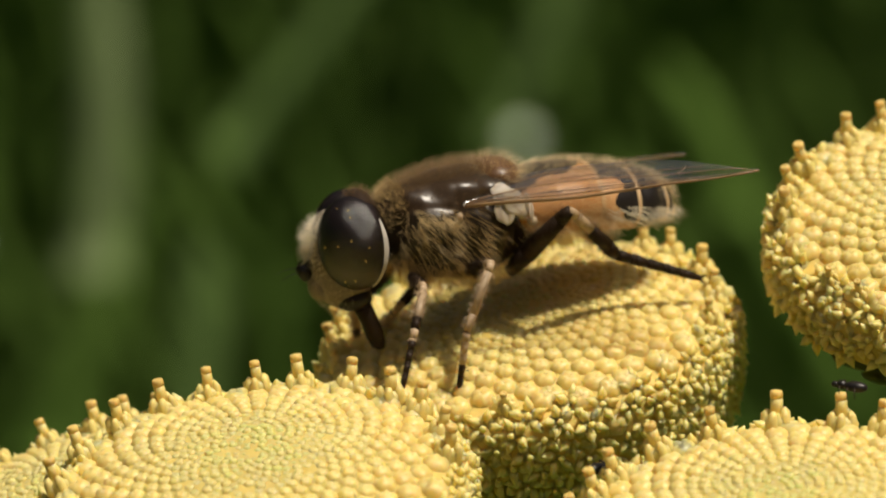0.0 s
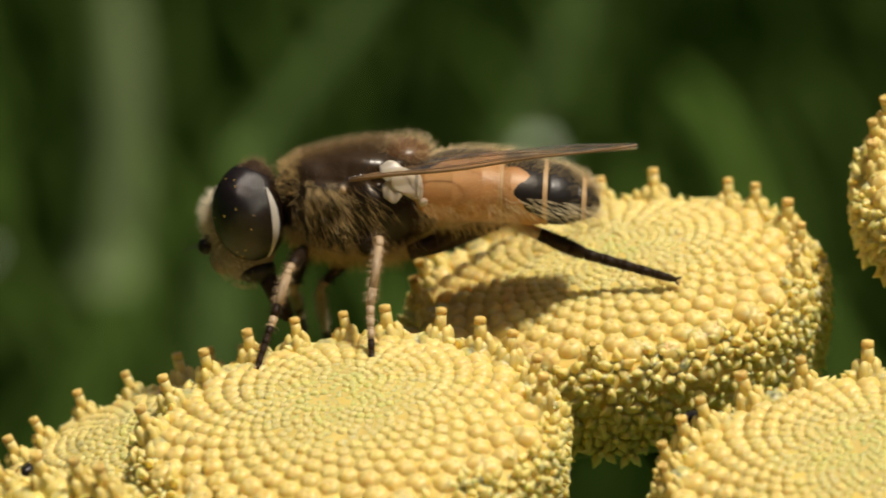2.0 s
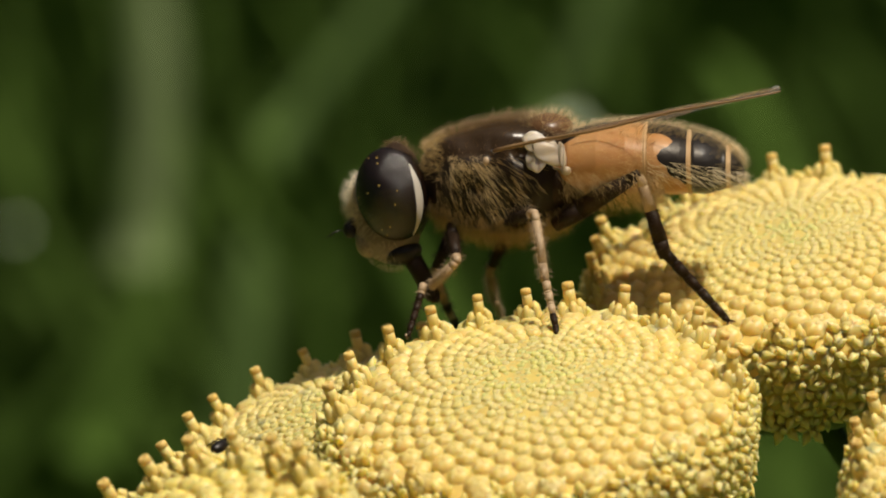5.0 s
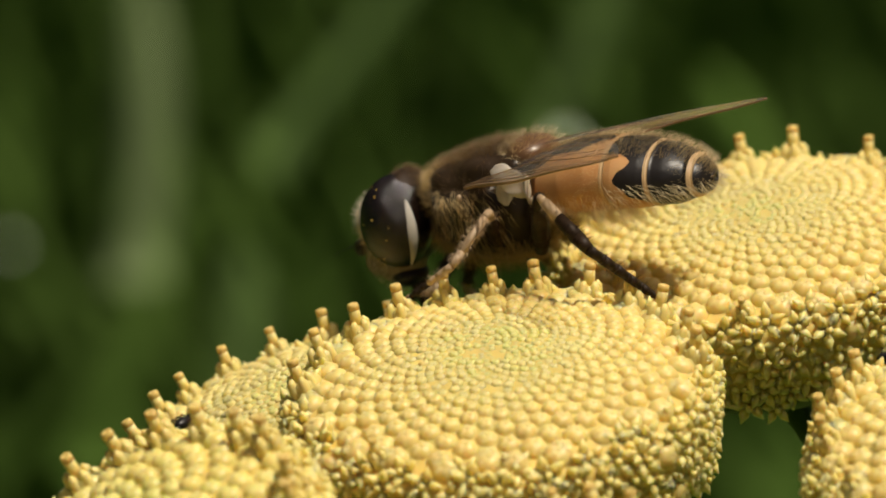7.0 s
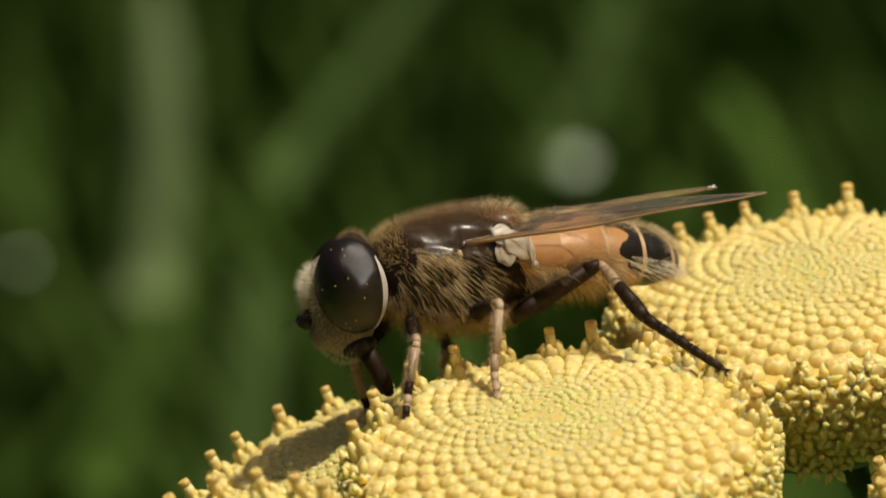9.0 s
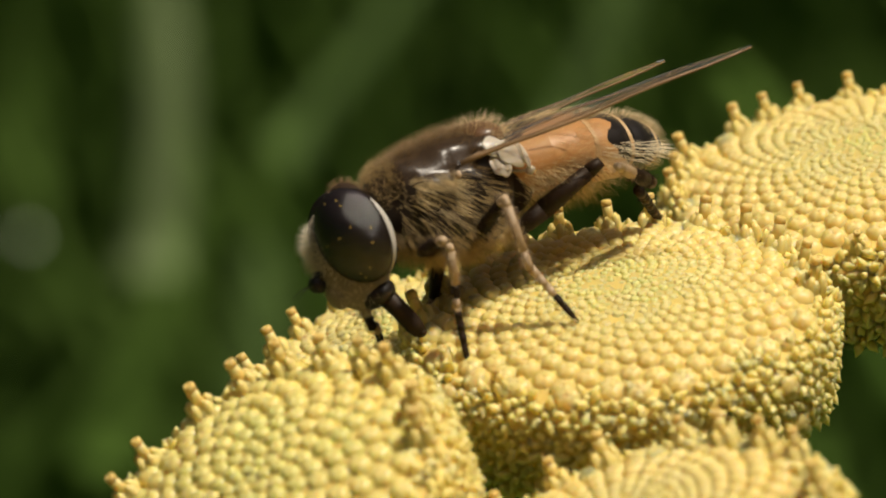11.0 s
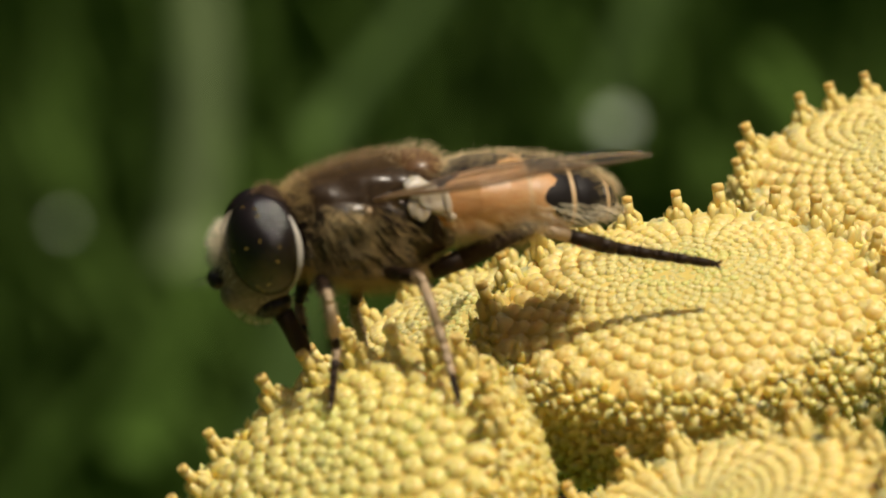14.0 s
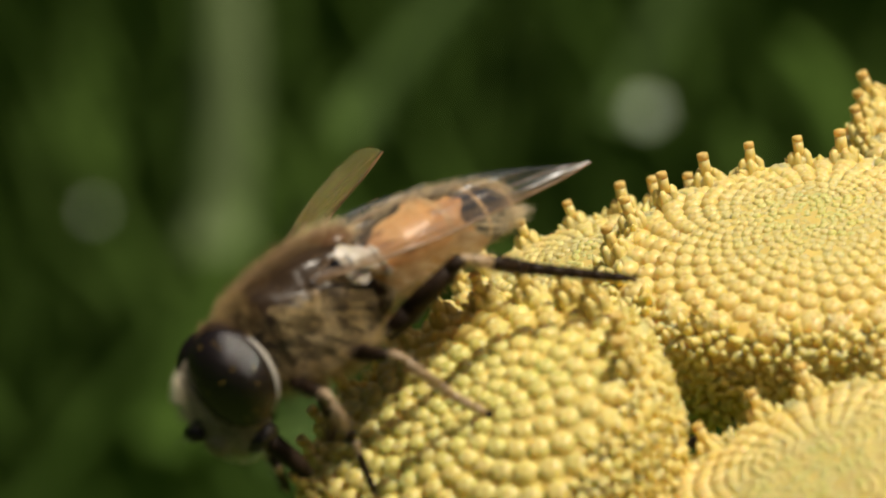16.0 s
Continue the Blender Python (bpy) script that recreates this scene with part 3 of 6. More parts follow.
def wing_mesh(side):
    """The wing membrane along x with its trailing edge towards the body."""
    def edge(t):
        lead = -0.22 * math.sin(math.pi * t) + 0.35 * t ** 3
        trail = 0.25 + 2.35 * math.sin(math.pi * min(t ** 0.75, 1)) ** 0.8 * (1 - 0.15 * t) if t < 1 else 0.35
        return lead, max(trail, lead + 0.02)
    b = Build()
    n, w = 26, 10
    v, f = [], []
    for lay in (0.008, -0.008):
        for i in range(n + 1):
            t = i / n
            lead, trail = edge(t)
            for j in range(w + 1):
                u = j / w
                y = lead + (trail - lead) * u
                z = 0.10 * math.sin(math.pi * t) * math.sin(math.pi * u) + 0.045 * math.sin(u * 19) * (1 - 0.6 * t) + 0.03 * math.sin(t * 12 + u * 6)
                v.append((8.4 * t, side * y, z + lay))
    W = w + 1
    for lay in (0, (n + 1) * W):
        for i in range(n):
            for j in range(w):
                f.append((lay + i * W + j, lay + i * W + j + 1, lay + (i + 1) * W + j + 1, lay + (i + 1) * W + j))
    b.add(v, f, 0)
    return b.mesh("wing", M_WING), edge


def wing_veins(side, edge, wing):
    def at(t, u):
        lead, trail = edge(t)
        z = 0.10 * math.sin(math.pi * t) * math.sin(math.pi * u) + 0.045 * math.sin(u * 19) * (1 - 0.6 * t) + 0.03 * math.sin(t * 12 + u * 6)
        return 8.4 * t, side * (lead + (trail - lead) * u), z
    for u0, u1, t1, rad in ((0.0, 0.0, 1.0, .055), (0.10, 0.05, .80, .036), (0.22, 0.16, .97, .034), (0.34, 0.42, .96, .032), (0.5, 0.62, .80, .028), (0.66, .86, .62, .026), (.8, .97, .40, .024)):
        pts = []
        for k in range(15):
            t = 0.01 + (t1 - 0.01) * k / 14
            pts.append(at(t, u0 + (u1 - u0) * (k / 14) + 0.05 * math.sin(k * .55) * (u0 > 0.15)))
        part("vein", Build().add(*tube(pts, [rad * (0.85 if u0 == 0 else 0.45) * (1.25 - 0.7 * k / 14) for k in range(15)], 6)).mesh("vein", M_VEIN), wing)
    for t, ua, ub in ((.42, .22, .42), (.55, .40, .62), (.72, .42, .66), (.30, .5, .75)):
        part("vein", Build().add(*tube([at(t, ua), at(t + .01, (ua + ub) / 2), at(t + .02, ub)], [.012, .012, .012], 5)).mesh("vein", M_VEIN), wing)


def eye_at(side, n):
    """The place on an eye's surface in the direction n, and the outward normal there."""
    p = (2.98 + EYE[0] * n[0], side * .48 + EYE[1] * n[1], -.40 + EYE[2] * n[2])
    return Vector(p), Vector((n[0] / EYE[0], n[1] / EYE[1], n[2] / EYE[2])).normalized()


EYE = (1.02, 1.28, 1.32)


def facet_eye(side, count=9000, tilt=39.0):
    """A compound eye: thousands of low six-sided lenses on an egg-shaped ball."""
    b = Build().add(*ball((2.98, side * .48, -.40), [q * 0.985 for q in EYE], 40, 26))
    size = 0.68 * math.sqrt(4 * math.pi * 1.3 / count)
    rise = size * 0.866 * math.tan(radians(tilt))
    for k in range(count):
        z = 1 - 2 * (k + 0.5) / count
        a, h = k * 2.399963, math.sqrt(1 - z * z)
        n = (h * math.cos(a), h * math.sin(a), z)
        if side * n[1] < -0.45 or n[0] < -0.75:
            continue
        p, up = eye_at(side, n)
        u = up.cross(Vector((0.31, 0.22, 0.92))).normalized()
        w = up.cross(u)
        ring = [p + (u * math.cos(math.pi * i / 3) + w * math.sin(math.pi * i / 3)) * size - up * rise * 0.6 for i in range(6)]
        b.add([p + up * rise * 0.4] + ring, [(0, 1 + i, 1 + (i + 1) % 6) for i in range(6)])
    return b


def rim_patch(side):
    """The white crescent that lies along the lower hind margin of an eye."""
    v, f = [], []
    n, w = 24, 5
    for k in range(n + 1):
        t = radians(-66 + 98 * k / n)
        half = radians(1 + 7.0 * math.sin(math.pi * k / n) ** 0.7)
        for j in range(w + 1):
            p = radians(40) + half * (2 * j / w - 1)
            lift = 1.016 + 0.03 * math.sin(math.pi * j / w)
            v.append((2.98 - EYE[0] * lift * math.cos(t) * math.cos(p), side * (.48 + EYE[1] * lift * math.cos(t) * math.sin(p)), -.40 + EYE[2] * lift * math.sin(t)))
    for k in range(n):
        for j in range(w):
            a = k * (w + 1) + j
            f.append((a, a + 1, a + w + 2, a + w + 1))
    return Build().add(v, f)


legs, wings = {}, {}


def hoverfly():
    fly = tagged(new("hoverfly"), "brown hoverfly with orange abdomen sides feeding on tansy", "insect")
    # thorax
    part("thorax", thorax_mesh().mesh("thorax", M_THORAX, M_DUST, M_PLEURA), fly, "glossy dark brown thorax with faint dusted stripes")
    shield = ((-1.40, 0, 1.12), (.74, 1.02, .50))
    part("scutellum", Build().add(*ball(*shield, 32, 18)).mesh("scutellum", M_SCUT), fly, "rounded brown shield behind the thorax")

    def thorax_pick(keep):
        def pick(r):
            while True:
                p, n = thorax_point(r.uniform(-2.0, 2.08), r.uniform(0, 6.2832))
                if keep(p, n):
                    return p, n
        return pick
    part("hair", hair_coat(2000, thorax_pick(lambda p, n: n.z > 0.84), 0.40, M_FUR, 12, 0.0034, 0.25, 0.5), fly, "dense short brown fur on the back")
    part("hair", hair_coat(380, thorax_pick(lambda p, n: -0.1 < n.z <= 0.72 and p.z > .3), 0.22, M_FUR, 20, 0.004, 0.35, 0.5), fly, "sparse short fur on the shoulders")
    part("hair", hair_coat(680, thorax_pick(lambda p, n: -.95 < n.z < 0.30 and -1.3 < p.x < 1.7 and -1.15 < p.z < 0.45 and noise.noise(p * 1.9) > -0.55 + 0.25 * abs(p.x - .4) ** 2), 0.60, M_GOLD, 11, 0.0054, 0.8, 0.3, 0.7), fly, "long golden hairs on the dark flanks")
    part("hair", hair_coat(220, thorax_pick(lambda p, n: -.7 < p.z < 0.3 and .1 < p.x < 1.3 and abs(n.y) > .5 and noise.noise(p * 2.3) > .0), 0.60, M_HAIR, 26, 0.0064, 0.8, 0.35, 0.7), fly, "pale tuft among the golden hairs")
    part("hair", hair_coat(190, thorax_pick(lambda p, n: .0 < p.z < .45 and .2 < p.x < 1.4 and abs(n.y) > .6 and noise.noise(p * 3) > -.1), 0.32, M_HAIR, 23, 0.0055, 0.7, 0.5, 0.5), fly, "pale tan tuft below the shoulder")
    part("hair", hair_coat(700, thorax_pick(lambda p, n: p.x > 1.45 and p.z > -.2), 0.34, M_GOLD, 27, .005, -.2, 0.5, 0.0), fly, "tan collar of hair behind the head")
    part("hair", hair_coat(2400, thorax_pick(lambda p, n: n.z < -0.62), 0.55, M_GOLD, 13, .005), fly, "pale hairs under the body")
    part("hair", hair_coat(480, on_ball(*shield, lambda n: n.z > -.2), 0.36, M_HAIR, 14, .0042), fly, "pale hairs on the shield")
    for s in (1, -1):
        cal = Build()
        for c, q, turn in (((-1.15, 1.50, .80), (.40, .07, .30), -.5), ((-1.50, 1.60, .55), (.50, .06, .34), -.7), ((-1.15, 1.62, .30), (.28, .06, .34), .5), ((-1.88, 1.62, .45), (.11, .07, .40), 0.15)):
            cal.add(*ball((0, 0, 0), q, 28, 18, lambda w, u: (w[0] * (1 + .06 * math.sin(7 * u[2] + 3 * u[0])), w[1] + .018 * math.sin(6 * u[0] + 4 * u[2]), w[2] * (1 + .06 * math.sin(5 * u[0])))), 0, Matrix.Translation((c[0], s * c[1], c[2])) @ Matrix.Rotation(turn, 4, "Y") @ Matrix.Rotation(s * .35, 4, "X"))
        part("calypter", cal.mesh("calypter", M_CALYPTER), fly, "whitish lobed scale at the wing base")
        part("haltere", Build().add(*ball((-1.98, s * 1.62, .02), (.15, .13, .13), 12, 8)).add(*tube([(-1.98, s * 1.55, .02), (-1.6, s * 1.2, .1)], [.05, .04], 6)).mesh("haltere", M_CALYPTER), fly, "small cream balancing knob")
        part("tegula", Build().add(*ball((.22, s * 1.74, .30), (.09, .08, .12), 12, 8)).mesh("tegula", M_PALE), fly, "small cream knob at the wing base")
        part("waist", Build().add(*ball((-1.6, s * .55, -.3), (.9, .7, .8), 16, 10)).mesh("waist", M_DARK), fly) if s == 1 else None
    # abdomen
    def t2(x, a):
        wave = 0.09 * noise.noise(Vector((x * 2.2, a * 3, 0))) + 0.02 * noise.noise(Vector((x * 6, a * 8, 3)))
        return 1 if a < 0.14 + 0.46 * min(1.0, max(0.0, x + 3.9) / 0.6) + 0.45 * max(0.0, x + 2.5) + wave else 0

    def t3(x, a):
        wave = 0.22 * noise.noise(Vector((x * 2, a * 3, 7))) + 0.04 * noise.noise(Vector((x * 6, a * 8, 1)))
        return 1 if a < 0.70 + wave + 0.55 * max(0.0, -4.4 - x) or x < -4.50 + wave - 0.75 * abs(a - 1.38) else 0
    rings = ((-1.55, -4.10, t2, 84), (-4.18, -5.30, t3, 60), (-5.40, -6.38, lambda x, a: 1, 7), (-6.47, -6.85, lambda x, a: 1, 7))
    for k, (a, b, col, st) in enumerate(rings):
        part("tergite", ab_ring(a, b, col, 0, st).mesh("tergite", M_ORANGE, M_BLACK), fly,
             ("orange abdomen ring with a dark middle mark", "abdomen ring, orange in front and black behind", "glossy black abdomen ring", "glossy black abdomen tip")[k])
    for x, paint, lab in ((-4.14, M_RIDGE, "pale orange ridge between two rings"), (-5.35, M_CREAM, "narrow cream band"), (-6.425, M_CREAM, "narrow cream band")):
        part("band", ab_ring(x + .065, x - .065, lambda x, a: 0, 0.014, 3).mesh("band", paint), fly, lab)
    def ab_pick(lo, hi, keep):
        def pick(r):
            while True:
                x, a = r.uniform(hi, lo), r.uniform(0, 6.283)
                if keep(math.cos(a), math.sin(a)):
                    w, h, z = ab_at(x)
                    return (x, w * math.sin(a), z + h * (math.cos(a) if math.cos(a) > 0 else .8 * math.cos(a))), (-.25, math.sin(a), math.cos(a))
        return pick
    part("hair", hair_coat(1700, ab_pick(-1.9, -6.8, lambda c, s: c > 0.72), 0.32, M_HAIR, 15, .0042, 0.5, 0.45), fly, "fine golden fringe along the abdomen's back")
    part("hair", hair_coat(2400, ab_pick(-1.9, -4.4, lambda c, s: -.5 < c <= 0.72), 0.19, M_HAIR, 24, .0030, 0.9, 0.3), fly, "fine short hairs on the orange sides")
    part("hair", hair_coat(420, ab_pick(-4.2, -6.8, lambda c, s: -.6 < c < 0.05), 0.48, M_BEIGE, 16, .0075, 1.1, 0.35, 0.35), fly, "silvery hair fans on the abdomen's sides")
    part("hair", hair_coat(700, ab_pick(-5.9, -6.85, lambda c, s: True), 0.32, M_HAIR, 25, .003, 0.8, 0.5), fly, "golden hairs round the abdomen's tip")
    part("hair", hair_coat(1300, ab_pick(-1.6, -4.6, lambda c, s: c < -0.2), 0.7, M_HAIR, 17, .0055, .3, .6, .4), fly, "pale hairs under the abdomen")
    # head
    head = part("head", Build().add(*ball((2.72, 0, -.35), (.68, 1.46, 1.36), 28, 16)).mesh("head", M_DARK), fly, "broad head with large dark eyes")
    heads.append(head)
    for s in (1, -1):
        part("eye", facet_eye(s).mesh("eye", M_EYE), head, "large glossy dark brown compound eye")
        part("eye_rim", rim_patch(s).mesh("eye_rim", M_WHITE), head, "white dusted rim behind the eye")
        a = Build().add(*ball((4.40, s * .22, -1.12), (.20, .11, .24), 12, 8)).add(*ball((4.22, s * .18, -.92), (.18, .12, .14), 10, 8))
        a.add(*tube([(4.46, s * .22, -1.08), (4.80, s * .38, -1.08), (5.12, s * .5, -1.2)], [.018, .012, .006], 5))
        part("antenna", a.mesh("antenna", M_BLACK), head, "short black antenna with a bristle")
    part("face", Build().add(*ball((3.34, 0, -1.06), (.95, .66, 1.27), 28, 18)).add(*ball((4.02, 0, -1.6), (.34, .4, .42), 14, 10)).mesh("face", M_FACE), head, "pale dusted face")
    part("forehead", Build().add(*ball((3.56, 0, -.34), (.58, .26, .90), 18, 12)).mesh("forehead", M_FACE), head, "dusted forehead")
    part("mouth_rim", Build().add(*ball((3.12, 0, -2.06), (.56, .56, .36), 20, 12)).mesh("mouth_rim", M_BLACK), head, "shiny black mouth edge")
    part("proboscis", Build().add(*tube([(2.95, 0, -2.1), (2.75, 0, -2.7), (2.6, 0, -3.2), (2.52, 0, -3.5)], [.28, .25, .26, .20], 12)).add(*ball((2.50, 0, -3.52), (.16, .2, .13), 12, 8)).mesh("proboscis", M_DARK), head, "dark brown extended proboscis")
    part("hair", hair_coat(1000, on_ball((3.74, 0, -.48), (.46, .44, .60), lambda n: n.x > 0.0), 0.46, M_BEIGE, 18, .0075, -.5, 0.9, -.35), head, "tuft of beige hair above the antennae")
    part("hair", hair_coat(1400, on_ball((3.36, 0, -1.12), (.95, .68, 1.36), lambda n: n.x > -.2), 0.13, M_BEIGE, 21, .0042, 0, .5, .6), head, "fine pale down on the face")
    grains = Build()
    pr = random.Random(22)
    for _ in range(34):
        n = Vector((pr.uniform(-.2, 1), pr.choice((-1, 1)) * pr.uniform(.3, 1), pr.uniform(-.9, .9))).normalized()
        grains.add(*ball(eye_at(1 if n.y > 0 else -1, n)[0], (.022, .022, .022), 6, 4))
    tagged(part("pollen", grains.mesh("pollen", M_POLLEN), head, "yellow pollen grains on the eyes"), kind="stuff")
    part("hair", hair_coat(420, on_ball((2.7, 0, -.35), (.55, .9, 1.34), lambda n: n.z > .6), 0.26, M_FUR, 19, .0045), head, "dark hairs on the crown")
    # legs
    for side in ("left", "right"):
        for pair, fem, tib, tar in (
                ("front", 1.7, 1.5, 1.7), ("mid", 2.0, 2.0, 1.8), ("hind", 2.9, 2.4, 2.7)):
            hind = pair == "hind"
            fr = 0.29 if hind else 0.19
            thick = 1.4 if hind else 1.0
            pieces = {
                "femur": [(0, fr * .7, 1), (fem * .3, fr, 1), (fem * .85, fr * .75, 0 if not hind else 1), (fem, fr * .55, 0)],
                "tibia": [(0, .10, 0), (tib * .12, .15 if hind else .125, 0), (tib * (.42 if hind else .75), .175 if hind else .12, 1 if pair != "mid" else 0)] + ([(tib * .8, .215, 1)] if hind else []) + [(tib, .17 if hind else .11, 1)],
                "tarsus": [(0, .07, 1)] + [q for k in range(5) for q in ((tar * (.02 + .19 * k), (.122 - .008 * k) * thick, 1), (tar * (.17 + .19 * k), (.100 - .006 * k) * thick, 1))] + [(tar, .05, 1)],
            }
            if not hind:
                share = .55 if pair == "mid" else .2
                pieces["tarsus"] = [(x, r, 0 if x < tar * share else 1) for x, r, slot in pieces["tarsus"]]
            for name, prof in pieces.items():
                legs["%s %s %s" % (side, pair, name)] = part(name, limb(prof, (M_PALE, M_DARK), 340 if name != "tarsus" else 120, len(name)), fly,
                                                            "pale and dark leg piece" if name == "tibia" else "")
    # wings
    for side, s in (("left", 1), ("right", -1)):
        me, edge = wing_mesh(s)
        wings[side] = part("wing", me, fly, "clear smoky wing with brown veins")
        wing_veins(s, edge, wings[side])
    return fly


def small_beetle(x, y, z, turn):
    """A tiny dark beetle, about a millimetre long, placed in millimetres."""
    e = tagged(new("small_beetle"), "tiny glossy black beetle on a tansy head", "insect", "small beetles")
    e.matrix_basis = pose(x * MM, y * MM, z * MM, 0, 0, turn) @ Matrix.Scale(0.7, 4)
    part("abdomen", Build().add(*ball((-.3, 0, 0), (.48, .26, .22), 14, 8)).mesh("abdomen", M_BLACK), e)
    part("thorax", Build().add(*ball((.25, 0, .02), (.22, .2, .18), 12, 8)).mesh("thorax", M_BLACK), e)
    part("head", Build().add(*ball((.52, 0, 0), (.16, .15, .13), 12, 8)).mesh("head", M_BLACK), e)
    for k in range(6):
        a = 1 if k % 2 else -1
        px = .3 - .3 * (k // 2)
        part("leg", Build().add(*tube([(px, a * .12, 0), (px - .05, a * .42, .06), (px - .12, a * .62, -.28)], [.035, .03, .015], 5)).mesh("leg", M_DARK), e)
    return e


heads = []
ground()
meadow()
hedge()
tansy()
small_beetle(17.35, 1.23, -1.58, 160)
crawler = small_beetle(10.73, -0.46, -3.2, 10)
climber = small_beetle(-6.80, -0.62, -4.62, 60)
small_beetle(-1.85, -8.01, -6.0, 40)
fly = hoverfly()
head = heads[0]


def motions():
    walk(fly, [
        (0.0, pose(0.006617, 0.009033, 0.000457, 8.47, -3.15, -160.10)),
        (0.5, pose(0.006172, 0.009051, 0.000067, 10.41, -7.03, -151.96)),
        (1.0, pose(0.005838, 0.009013, 0.000234, 3.26, -9.74, -144.56)),
        (1.5, pose(0.003037, 0.008637, 0.000305, 5.38, -7.55, -168.95)),
        (2.0, pose(0.001609, 0.008122, 0.000022, 12.36, -0.84, 176.89)),
        (2.5, pose(0.001617, 0.007984, 0.000069, 14.30, 0.33, 176.66)),
        (3.0, pose(0.000919, 0.007979, -0.000401, 23.82, 6.02, 173.04)),
        (5.3, pose(0.000609, 0.008323, -0.000025, 17.45, 1.38, 175.11)),
        (5.5, pose(0.000721, 0.008367, -0.000121, 17.06, 1.09, 174.56)),
        (6.0, pose(0.000415, 0.008568, -0.000676, 20.65, 4.76, 174.06)),
        (6.5, pose(0.000610, 0.008616, -0.001361, 6.95, 10.59, 156.09)),
        (7.0, pose(0.001469, 0.008444, -0.001434, 4.39, 13.42, 154.34)),
        (7.5, pose(0.001350, 0.008651, -0.001150, 1.04, 11.47, 152.99)),
        (8.0, pose(0.000893, 0.008828, -0.001096, -2.19, 11.74, 149.73)),
        (8.5, pose(-0.001970, 0.008627, -0.000869, 7.79, 6.85, 171.63)),
        (9.0, pose(-0.001508, 0.006082, -0.000825, 16.44, -6.15, -161.79)),
        (9.5, pose(-0.003180, 0.005108, -0.001172, 15.97, 4.89, -165.56)),
        (10.0, pose(-0.003314, 0.004269, -0.001351, 22.96, 4.44, -162.65)),
        (12.3, pose(-0.003292, -0.002145, 0.000447, 14.77, -4.98, -138.74)),
        (12.5, pose(-0.004126, -0.002147, 0.000263, 10.84, -6.58, -140.75)),
        (13.0, pose(-0.005203, -0.002336, -0.000047, 5.49, -6.72, -153.03)),
        (13.5, pose(-0.005768, -0.002370, -0.000088, 6.33, -4.23, -161.67)),
        (14.0, pose(-0.007134, -0.002629, -0.000255, 10.92, -1.85, -165.43)),
        (14.5, pose(-0.008120, -0.003575, -0.000396, 9.57, 1.84, -166.74)),
        (15.0, pose(-0.008580, -0.004465, -0.000149, 5.94, 1.17, -167.00)),
        (15.5, pose(-0.010178, -0.007480, -0.001403, 21.61, 2.61, -138.06)),
        (16.0, pose(-0.011960, -0.008043, -0.002484, 25.53, 11.36, -142.59)),
    ])
    walk(crawler, [
        (0.0, pose(0.01073, -0.00046, -0.00320, 0, 0, 40)),
        (1.0, pose(0.01073, -0.00046, -0.00320, 0, 0, 45)),
        (4.0, pose(0.01130, 0.00010, -0.00325, 0, 0, 45)),
        (7.5, pose(0.01213, 0.00079, -0.00330, 0, 0, 30)),
        (16.0, pose(0.01213, 0.00079, -0.00330, 0, 0, 30)),
    ])
    walk(climber, [
        (0.0, pose(-0.00680, -0.00062, -0.00462, 0, 0, 60)),
        (7.5, pose(-0.00680, -0.00062, -0.00462, 0, 0, 60)),
        (10.2, pose(-0.00640, -0.00110, -0.00640, 0, 50, 20)),
        (11.5, pose(-0.00550, -0.00100, -0.00830, 0, 70, 20)),
        (16.0, pose(-0.00550, -0.00100, -0.00830, 0, 70, 20)),
    ])
